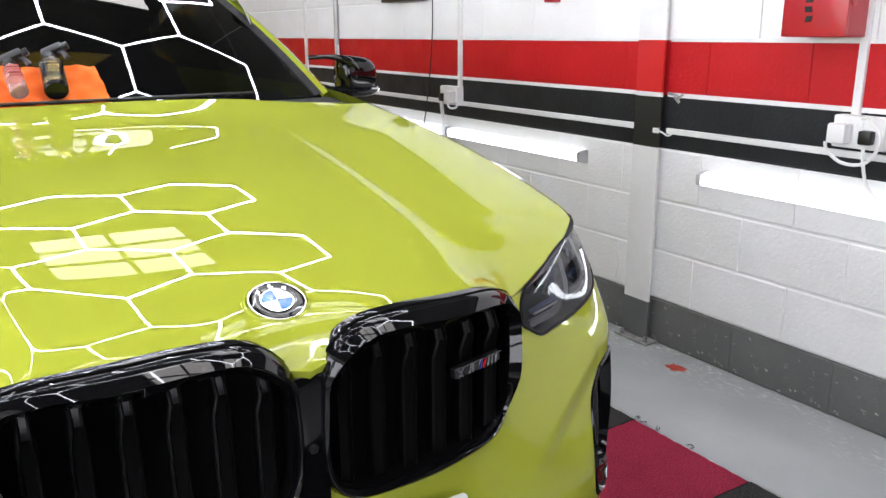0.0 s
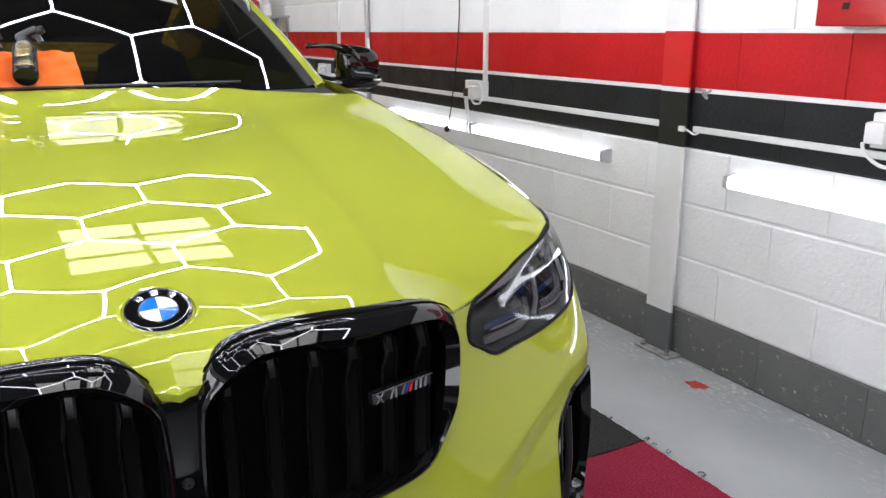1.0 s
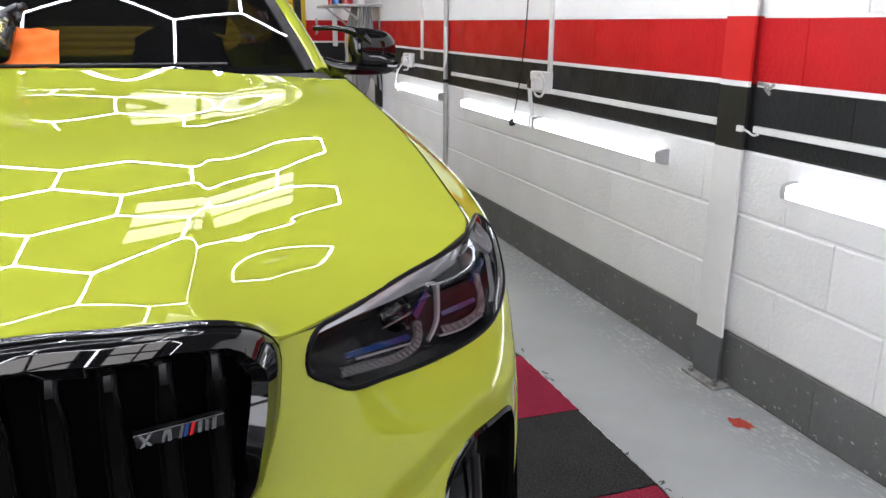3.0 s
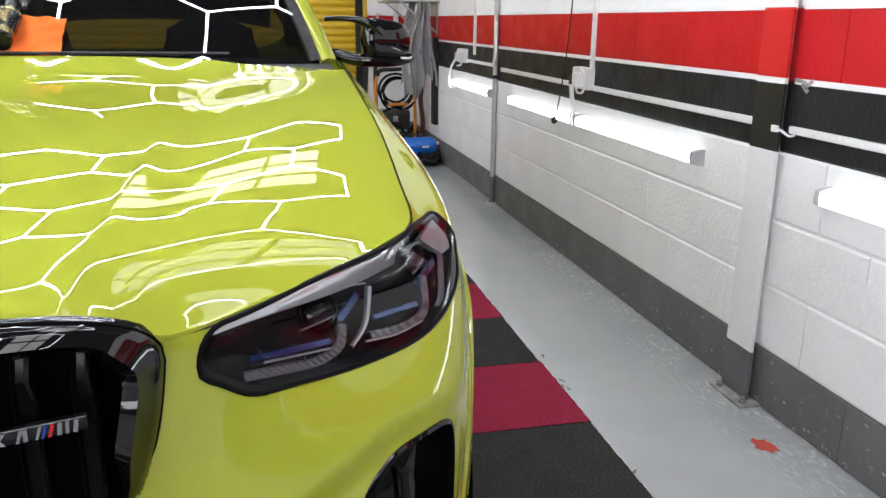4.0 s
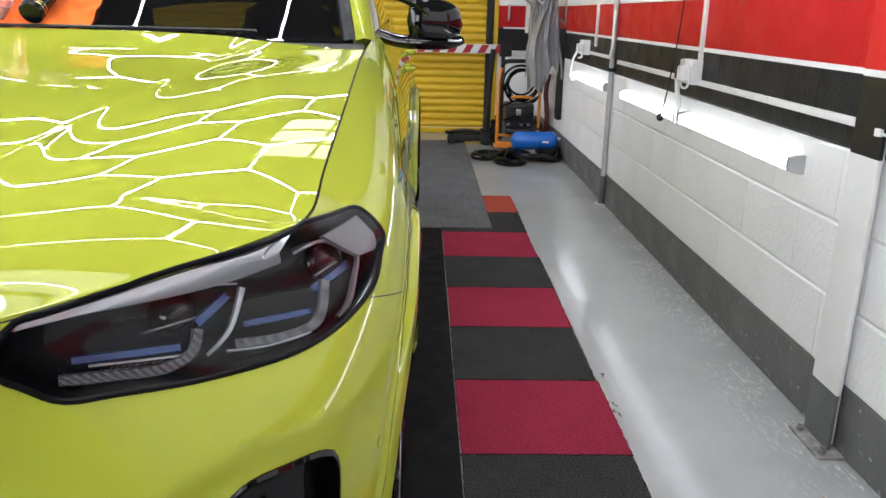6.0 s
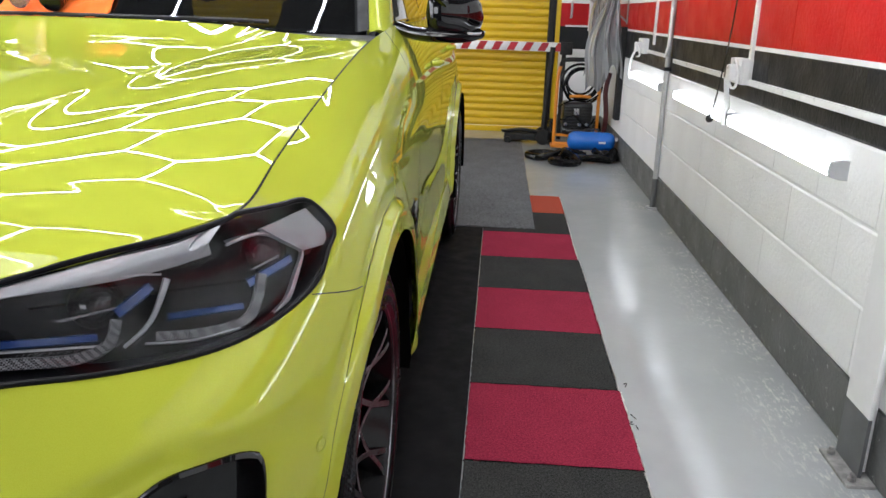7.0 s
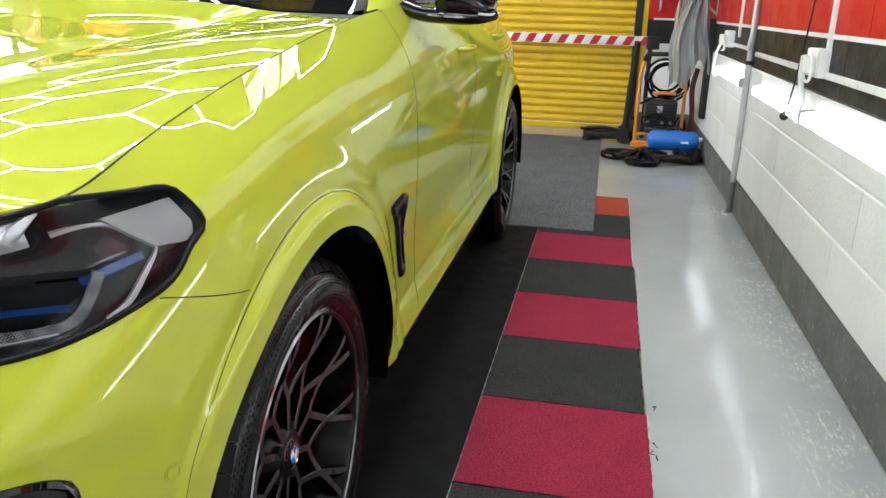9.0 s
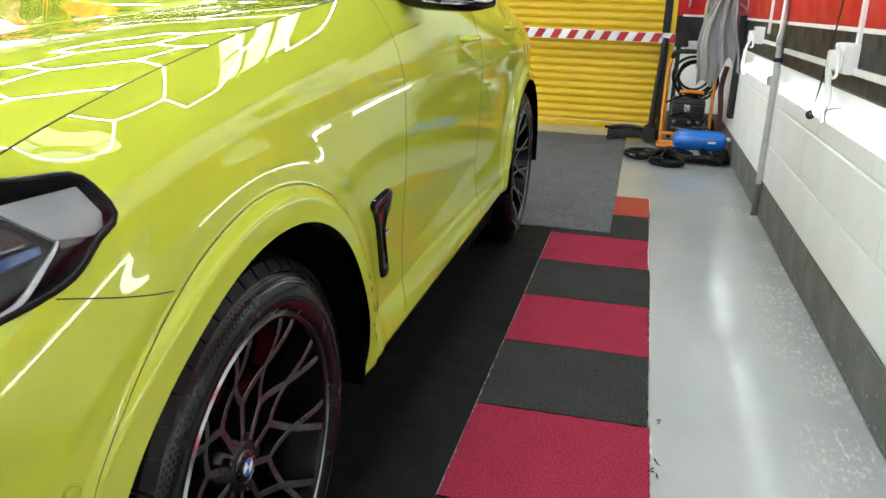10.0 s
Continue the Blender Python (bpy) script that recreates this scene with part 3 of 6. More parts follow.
# outlines on the nose, car's left side
KIDNEY = [(0.026, -0.82, 0.925), (0.073, -0.821, 0.972), (0.154, -0.818, 0.982), (0.267, -0.805, 0.975), (0.346, -0.782, 0.966), (0.395, -0.758, 0.951), (0.430, -0.733, 0.928), (0.446, -0.718, 0.9),
          (0.444, -0.726, 0.86), (0.436, -0.736, 0.81), (0.423, -0.743, 0.765), (0.402, -0.752, 0.722), (0.355, -0.775, 0.692), (0.238, -0.804, 0.684), (0.148, -0.815, 0.686), (0.068, -0.821, 0.695),
          (0.031, -0.821, 0.722), (0.016, -0.82, 0.78), (0.018, -0.82, 0.87)]
HEADLIGHT = [(0.512, -0.674, 0.908), (0.6, -0.62, 0.931), (0.7, -0.552, 0.953), (0.8, -0.473, 0.974), (0.845, -0.4, 0.976), (0.869, -0.342, 0.970), (0.893, -0.331, 0.95),
             (0.917, -0.331, 0.924), (0.913, -0.36, 0.904), (0.905, -0.405, 0.868), (0.86, -0.49, 0.838), (0.8, -0.55, 0.82), (0.7, -0.61, 0.811), (0.61, -0.653, 0.811),
             (0.557, -0.675, 0.812), (0.52, -0.686, 0.833), (0.492, -0.694, 0.857)]
CURTAIN = [(0.8, -0.597, 0.679), (0.838, -0.568, 0.679), (0.856, -0.552, 0.655), (0.853, -0.56, 0.56), (0.845, -0.575, 0.42), (0.78, -0.64, 0.4), (0.69, -0.69, 0.43),
           (0.7, -0.68, 0.6), (0.745, -0.635, 0.662)]
OPENINGS = [Opening(HEADLIGHT, 0.085, 96), Opening(CURTAIN, 0.09), Opening(KIDNEY, 0.05)]


def mirrored(bm):
    """Adds the other half, across the middle."""
    both = bmesh.ops.duplicate(bm, geom=bm.verts[:] + bm.edges[:] + bm.faces[:])
    copies = [g for g in both["geom"] if isinstance(g, bmesh.types.BMVert)]
    for v in copies:
        v.co.x = -v.co.x
    bmesh.ops.reverse_faces(bm, faces=[g for g in both["geom"] if isinstance(g, bmesh.types.BMFace)])
    bmesh.ops.remove_doubles(bm, verts=bm.verts[:], dist=0.0008)
    return bm


car = thing("car", "glossy lime-yellow sports SUV with gloss black trim, parked on mats", "car", CAR)


def side_panels():
    """The skin from nose to tail, split into its panels."""
    table = np.concatenate((side_surface(470, 190, 0.0, 6.5), side_surface(240, 190, 6.5, 16.0)[1:]))
    pts = [[side_point(p) for p in col] for col in table]
    bm = bmesh.new()
    made = grid(bm, pts)
    bm.normal_update()
    moves = []
    for col in made:
        for v in col:
            if v.co.y < -0.25:
                for o in OPENINGS:
                    d = o.sink(v.co)
                    if d:
                        moves.append((v, v.co - o.normal * d if o.normal.y < 0 else v.co + o.normal * d))
                        break
    for v, co in moves:
        v.co = co
    sunk = {v for v, _ in moves}
    well = [f for f in bm.faces if all(v in sunk and any(o.sink(v.co + (o.normal if o.normal.y < 0 else -o.normal) * o.deep) > 0.97 * o.deep for o in OPENINGS) for v in f.verts)]
    bmesh.ops.delete(bm, geom=well, context="FACES")
    cut_arches(bm)
    bmesh.ops.recalc_face_normals(bm, faces=bm.faces[:])
    if sum(f.normal.x for f in bm.faces) < 0:
        bmesh.ops.reverse_faces(bm, faces=bm.faces[:])

    def zone(c):
        if c.y < -0.19 and (c.z < 0.806 or c.y < -0.32):
            return "bumper"
        if c.y < 0.80:
            return "fender"
        if c.y < 1.80:
            return "front_door"
        if c.y < 2.62:
            return "rear_door"
        return "rear_quarter"

    for name in ("bumper", "fender", "front_door", "rear_door", "rear_quarter"):
        piece = bm.copy()
        gone = [f for f in piece.faces if zone(f.calc_center_median()) != name]
        bmesh.ops.delete(piece, geom=gone, context="FACES")
        if name in ("bumper", "rear_quarter"):
            mirrored(piece)
            part(name, piece, M["paint"], car, smooth=32)
        else:
            other = piece.copy()
            for v in other.verts:
                v.co.x = -v.co.x
            bmesh.ops.reverse_faces(other, faces=other.faces[:])
            part(name, piece, M["paint"], car, smooth=32)
            part(name, other, M["paint"], car, smooth=32)
    bm.free()


side_panels()

# ---- bonnet
FRONT = [(0, -.835, .924), (.05, -.825, .938), (.09, -.805, .957), (.15, -.787, .971), (.27, -.768, .967), (.36, -.752, .956), (.425, -.722, .928)]
FRONT += [(p[0], p[1] - 0.001, p[2] + 0.003) for p in (edge_at(u) for u in (2.0, 2.65, 3.35, 4.0))]
BACK = [(0, .735, 1.196), (.2, .737, 1.195), (.4, .732, 1.192), (.6, .71, 1.186), (.812, .655, 1.176)]
# the middle line's slope in degrees: steep at the nose, nearly level half way, lifting again to the windscreen
SLOPE = [(-.86, 50), (-.80, 34), (-.76, 24), (-.70, 15.8), (-.64, 12.7), (-.58, 10.7), (-.52, 9.5), (-.40, 8.1), (-.28, 7.3), (-.16, 6.5), (-.05, 5.6), (.10, 5.1), (.30, 5.2), (.42, 6.3), (.52, 9.0), (.62, 11.6), (.76, 13.0)]
RUN = np.linspace(-0.86, 0.80, 333)
LIFT = np.concatenate(([0.0], np.cumsum(np.tan(np.radians(np.interp(RUN[:-1] + 0.0025, *zip(*SLOPE)))) * 0.005)))
for _ in range(12):
    LIFT[1:-1] = (LIFT[:-2] + 2 * LIFT[1:-1] + LIFT[2:]) / 4
LIFT += 0.991 - np.interp(-0.715, RUN, LIFT)


def spine(y):
    """Height of the bonnet's middle line."""
    return float(np.interp(y, RUN, LIFT))


SIDE_EDGE = np.array([edge_at(4.0 + k / 40.0) for k in range(161)])


def dome(x, y):
    """The bonnet's broad form: a flat middle between two swage lines, a valley outside them, then a swell to the wing."""
    fold = 0.40 + 0.085 * y
    z = spine(y) - 0.006 * (min(x, fold) / 0.38) ** 2
    out = max(x - fold, 0.0)
    if not out:
        return z
    soft = out * out / (out + 0.010)
    wide = float(np.interp(y, SIDE_EDGE[:, 1], SIDE_EDGE[:, 0])) - fold
    rim = float(np.interp(y, SIDE_EDGE[:, 1], SIDE_EDGE[:, 2])) + 0.20 * min(y - SIDE_EDGE[0, 1], 0.0)
    q = soft / wide
    z += (rim - z) * q + SWELL * 4 * q * (1 - q) * (1 - 0.8 * smoothstep(0.15, 0.6, y))
    return z - 0.012 * (1 - math.exp(-soft / 0.04)) * (1 - min(q, 1.0)) * (1 - 0.4 * smoothstep(0.1, 0.7, y))


SWELL = 0.017
RIM = np.array([through_points(np.array(FRONT), np.array([k / 50.0]))[0] for k in range(500)] + [edge_at(4.0 + k / 200.0) for k in range(801)])
MISS = RIM[:, 2] - np.array([dome(x, y) for x, y, _ in RIM])
STEP = np.linalg.norm(np.gradient(RIM[:, :2], axis=0), axis=1)


def rim_pull(x, y):
    """How far the skin leaves the broad form to meet its rim, fading inwards."""
    w = STEP / ((RIM[:, 0] - x) ** 2 + (RIM[:, 1] - y) ** 2 + 4e-6) ** 1.5
    total = w.sum()
    return float((w * MISS).sum() / total) * math.exp(-math.sqrt(2 / total) / 0.10)


def bonnet_point(s, t):
    """s: 0 at the middle to 1 at the shut line; t: 0 at the nose to 1 at the windscreen."""
    a = through_points(np.array(FRONT), np.array([s * 10.0]))[0]
    b = through_points(np.array(BACK), np.array([s * 4.0]))[0]
    x, y = a[0] + (b[0] - a[0]) * t, a[1] + (b[1] - a[1]) * t
    e = edge_at(4.0 + 4.0 * t)
    f, g = FRONT[-1], BACK[-1]
    keep = s ** 5
    x += keep * (e[0] - 0.004 - f[0] - (g[0] - f[0]) * t)
    y += keep * (e[1] - f[1] - (g[1] - f[1]) * t)
    return Vector((x, y, dome(x, y) + rim_pull(x, y)))


def bonnet():
    bm = bmesh.new()
    rows = [[bonnet_point(i / 120, (j / 140) ** 1.25) for i in range(121)] for j in range(141)]
    # the turned-down flange along the nose and the shut line
    for j, row in enumerate(rows):
        edge, deep = row[-1], min(0.02, 0.002 + 0.001 * j)
        row += [edge + Vector((0.0015, 0, -0.2 * deep)), edge + Vector((-0.002, 0, -deep))]
    rows.insert(0, [p + Vector((0, 0.0, -0.004)) for p in rows[0]])
    rows.insert(0, [p + Vector((0, 0.004, -0.010 if i < 62 else -0.03 if i < 80 else -0.004)) for i, p in enumerate(rows[0])])
    grid(bm, rows)
    bmesh.ops.recalc_face_normals(bm, faces=bm.faces[:])
    if sum(f.normal.z for f in bm.faces) < 0:
        bmesh.ops.reverse_faces(bm, faces=bm.faces[:])
    mirrored(bm)
    return part("bonnet", bm, M["paint"], car, smooth=32)


hood = bonnet()


# ---- surface finder for trim that follows the skin
from mathutils.bvhtree import BVHTree


def skin_tree():
    table = side_surface(420, 70)
    rows = [[side_point(p) for p in col] for col in table]
    n = len(rows[0])
    flat = [p for row in rows for p in row]
    quads = [(i * n + j, (i + 1) * n + j, (i + 1) * n + j + 1, i * n + j + 1) for i in range(len(rows) - 1) for j in range(n - 1)]
    return BVHTree.FromPolygons(flat, quads)


SKIN = skin_tree()
CORE = Vector((0, 0.9, 0.6))


def on_skin(p, lift=0.0):
    """The nearest place on the skin, lifted out of it; and the way out."""
    place, normal, _, _ = SKIN.find_nearest(Vector(p))
    if abs(lift) > 0.001:
        aside = normal.orthogonal().normalized() * 0.014
        across = normal.cross(aside)
        for q in (aside, -aside, across, -across):
            other = SKIN.find_nearest(place + q)[1]
            normal = normal + other * (1 if other.dot(normal) > 0 else -1)
        normal.normalize()
    out = place - CORE
    out.z = 0
    if normal.dot(out) < 0:
        normal = -normal
    return place + normal * lift, normal


def seam(name, points, r=0.0024, mat="matt_black", parent=None, label="", n=40, closed=False, sink=0.0):
    line = [on_skin(p, -sink)[0] for p in spline(points, n, closed)]
    return part(name, tube(bmesh.new(), line, r, 6, closed), M[mat], parent or car, label)


def flipped(ob, parent=None):
    """The like part on the car's other side."""
    data = ob.data.copy()
    data.transform(Matrix.Diagonal((-1, 1, 1, 1)))
    data.flip_normals()
    other = new(ob.name.split(".")[0], data)
    other.parent = parent or ob.parent
    if "label" in ob:
        other["label"] = ob["label"]
    return other


def both(ob):
    top = flipped(ob)
    for child in ob.children:
        flipped(child, top)
    return top


# ---- kidney grille
def grille():
    line = OPENINGS[2].line
    centre = sum(line, Vector()) / len(line)
    wide = []
    for p in line:
        high = smoothstep(0.88, 0.97, p.z)
        d = p - centre
        d.y = 0
        far = smoothstep(0.37, 0.44, p.x) * smoothstep(0.70, 0.80, p.z)
        wide.append((p, d.normalized(), 0.014 + 0.024 * max(high, far * 1.3), max(0.012 * high, 0.035 * far)))
    bm = bmesh.new()
    rows = []
    for inset, push in ((-0.002, 0.03), (-0.003, -0.006), (0.10, -0.019), (0.45, -0.022), (0.9, -0.012), (1.0, -0.002), (1.02, 0.034)):
        rows.append([p - d * (w * inset if inset > 0 else inset) + Vector((0, push - lift * (0.2 < inset < 1), 0)) for p, d, w, lift in wide])
    grid(bm, rows, True)
    bmesh.ops.recalc_face_normals(bm, faces=bm.faces[:])
    bm.faces.ensure_lookup_table()
    # inner faces take the unlit black, so their shade is coloured in
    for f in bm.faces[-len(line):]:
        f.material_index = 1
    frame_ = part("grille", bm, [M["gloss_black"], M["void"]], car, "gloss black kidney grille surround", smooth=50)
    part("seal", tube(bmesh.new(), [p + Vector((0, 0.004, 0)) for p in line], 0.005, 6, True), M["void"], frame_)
    # black sheet standing for the shaded depth behind the slats
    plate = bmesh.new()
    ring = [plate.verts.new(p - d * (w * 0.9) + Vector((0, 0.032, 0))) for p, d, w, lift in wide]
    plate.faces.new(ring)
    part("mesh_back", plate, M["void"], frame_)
    flat = [(p.x, p.z) for p in line]
    for k in range(6):
        x = 0.062 + 0.0605 * k
        inner = [z for z in np.linspace(0.66, 1.0, 200) if inside(x, z, flat)]
        lo, hi = min(inner) + 0.012, max(inner) - 0.028
        y = -0.815 + 0.3 * x * x
        bm = bmesh.new()
        half = 0.0135
        rows = []
        for f in (0.0, 0.06, 0.7, 0.84, 0.95, 1.0):
            z = lo + (hi - lo) * f
            front = y + (0.004 if f < 0.75 else -0.008 if f < 0.9 else 0.006)
            spread = half * (1 if f < 0.8 else 0.75)
            rows.append([(x - spread, y + 0.03, z), (x - spread, front + 0.004, z), (x - spread + 0.003, front, z), (x - spread + 0.006, front + 0.006, z), (x + spread - 0.006, front + 0.006, z),
                         (x + spread - 0.003, front, z), (x + spread, front + 0.004, z), (x + spread, y + 0.03, z)])
        grid(bm, rows)
        bmesh.ops.recalc_face_normals(bm, faces=bm.faces[:])
        part("slat", bm, M["slat"], frame_, smooth=30)
    return frame_


kidney = grille()
both(kidney)
bm = boxed(-0.026, 0.026, -0.832, -0.76, 0.70, 0.918, 0.006)
bridge = part("grille_bridge", bm, M["gloss_black"], car, "black bridge between the kidneys")
part("camera_eye", lathe(bmesh.new(), ((-0.004, 0.001), (-0.004, 0.006), (0.0, 0.008), (0.003, 0.008)), "y", 20, (0, -0.833, 0.80)), M["satin_black"], bridge)


# model badge: chrome and coloured bars
def slanted(bm, x0, x1, z0, z1, y0, y1, lean):
    v = [bm.verts.new((x + (lean if z == z1 else 0), y, z)) for y in (y0, y1) for x, z in ((x0, z0), (x1, z0), (x1, z1), (x0, z1))]
    for f in ((0, 1, 2, 3), (7, 6, 5, 4), (0, 4, 5, 1), (1, 5, 6, 2), (2, 6, 7, 3), (3, 7, 4, 0)):
        bm.faces.new([v[i] for i in f])
    bmesh.ops.recalc_face_normals(bm, faces=bm.faces[:])
    return bm


badge_at = pose(0.318, -0.796, 0.845, 0, -4, 8)
badge = part("badge", boxed(-0.052, 0.052, 0.0, 0.012, -0.009, 0.009, 0.002), M["satin_black"], car, "small chrome model badge with blue and red bars")
badge.matrix_basis = badge_at
for x, w, mat, lean in ((-0.048, 0.0045, "badge_chrome", 0.012), (-0.038, 0.0045, "badge_chrome", -0.010), (-0.024, 0.004, "badge_chrome", 0.006), (-0.016, 0.005, "badge_chrome", 0.001), (-0.004, 0.0035, "badge_chrome", 0.006),
                        (0.002, 0.0035, "navy_enamel", 0.006), (0.009, 0.004, "red_enamel", 0.006), (0.019, 0.005, "badge_chrome", 0.003), (0.028, 0.004, "badge_chrome", 0.002), (0.036, 0.005, "badge_chrome", 0.003)):
    part("bar", slanted(bmesh.new(), x, x + w, -0.0078, 0.0078, -0.003, 0.001, lean), M[mat], badge, smooth=0)
part("badge_rim", boxed(-0.053, 0.053, -0.0035, 0.0, 0.0088, 0.0105), M["badge_chrome"], badge, smooth=0)


# ---- round emblem on the bonnet
def emblem(parent, m, r):
    ring = part("emblem", lathe(bmesh.new(), ((-0.004, r), (0.001, r), (0.0032, r * 0.985), (0.0032, r * 0.962), (0.002, r * 0.95)), "z", 64), M["chrome"], parent, "round blue, white and black enamel badge")
    ring.matrix_basis = m
    part("enamel_ring", lathe(bmesh.new(), ((0.0, r * 0.955), (0.0022, r * 0.955), (0.003, r * 0.76), (0.0024, r * 0.58)), "z", 64), M["gloss_black"], ring)
    part("inner_ring", lathe(bmesh.new(), ((0.0, r * 0.59), (0.0042, r * 0.58), (0.0042, r * 0.55), (0.002, r * 0.54)), "z", 64), M["chrome"], ring)
    for k in range(4):
        bm = bmesh.new()
        centre = bm.verts.new((0, 0, 0.0045))
        arc = [bm.verts.new((r * 0.55 * math.cos(a), r * 0.55 * math.sin(a), 0.0032)) for a in (math.pi / 2 * (k + j / 10) for j in range(11))]
        for a, b in zip(arc, arc[1:]):
            bm.faces.new((centre, a, b))
        part("quadrant", bm, M["blue_enamel" if k % 2 else "white_enamel"], ring)
    for angle in (50, 90, 130):
        a = radians(angle)
        bm = boxed(-r * 0.10, r * 0.10, -r * 0.11, r * 0.11, 0.0015, 0.0034, 0.0008)
        bar = part("mark", bm, M["chrome"], ring)
        bar.matrix_basis = pose(r * 0.755 * math.cos(a), r * 0.755 * math.sin(a), 0.0, 0, 0, angle - 90)
    return ring


e0, e1, e2 = bonnet_point(0.0, 0.065), bonnet_point(0.0, 0.095), bonnet_point(0.03, 0.08)
pitch = math.degrees(math.atan2(e1.z - e0.z, e1.y - e0.y))
at = bonnet_point(0.0, 0.077)
pitch += 6.5
emblem(car, pose(at.x, at.y, at.z + 0.003, pitch, 0, 0), 0.0445)
part("emblem_seat", lathe(bmesh.new(), ((-0.012, 0.054), (0.0005, 0.052), (0.0014, 0.0478), (-0.002, 0.0455)), "z", 64), M["paint"], car).matrix_basis = pose(at.x, at.y, at.z + 0.0024, pitch, 0, 0)


# ---- headlights
LAMP = OPENINGS[0]


def lamp_patch(steps, mat, name, parent, label="", thick=0.0, smooth=40):
    """A sheet over the headlight's outline: (share of the way to the rim, depth below the skin)."""
    bm = bmesh.new()
    rows = []
    spine_a, spine_b = LAMP.mid - LAMP.right * 0.15, LAMP.mid + LAMP.right * 0.15
    for f, deep in steps:
        row = []
        for p in LAMP.line:
            k = min(max((p - spine_a).dot(spine_b - spine_a) / (spine_b - spine_a).length_squared, 0), 1)
            c = spine_a.lerp(spine_b, k)
            row.append(on_skin(c + (p - c) * f, -deep - 1e-4)[0])
        rows.append(row)
    grid(bm, rows, True)
    bmesh.ops.remove_doubles(bm, verts=bm.verts[:], dist=0.0005)
    bmesh.ops.recalc_face_normals(bm, faces=bm.faces[:])
    if sum(f.normal.y for f in bm.faces) > 0:
        bmesh.ops.reverse_faces(bm, faces=bm.faces[:])
    if thick:
        rim_verts = {v for e in bm.edges if e.is_boundary for v in e.verts}
        for _ in range(14):
            bmesh.ops.smooth_vert(bm, verts=[v for v in bm.verts if v not in rim_verts], factor=0.5, use_axis_x=True, use_axis_y=True, use_axis_z=True)
    return part(name, bm, mat, parent, label, smooth)


def lamp_point(a, b, deep):
    """a: 0 at the inner tip to 1 at the rear; b: 0 at the lower rim to 1 at the upper."""
    n = len(HEADLIGHT)
    top = through_points(np.array(HEADLIGHT[0:8]), np.array([a * 7.0]))[0]
    low = through_points(np.array([HEADLIGHT[16], HEADLIGHT[14], HEADLIGHT[13], HEADLIGHT[12], HEADLIGHT[11], HEADLIGHT[10], HEADLIGHT[9], HEADLIGHT[8]]), np.array([a * 7.0]))[0]
    return on_skin(Vector(low + (top - low) * b), -deep)[0]


def ribbon(name, path, width, mat, parent, n=30, label="", deep=0.02):
    """A flat band inside the headlight, its face towards the lens."""
    line = [on_skin(p, -deep)[0] for p in spline(path, n)]
    rows = []
    for i, p in enumerate(line):
        ahead = (line[min(i + 1, n - 1)] - line[max(i - 1, 0)]).normalized()
        normal = on_skin(p)[1]
        side = ahead.cross(normal).normalized()
        w = width[i] if isinstance(width, list) else width
        rows.append([p - side * w - normal * 0.006, p - side * w, p - side * w * 0.75 + normal * 0.0015, p + side * w * 0.75 + normal * 0.0015, p + side * w, p + side * w - normal * 0.006])
    bm = bmesh.new()
    grid(bm, rows)
    bmesh.ops.recalc_face_normals(bm, faces=bm.faces[:])
    return part(name, bm, M[mat], parent, label, smooth=35)


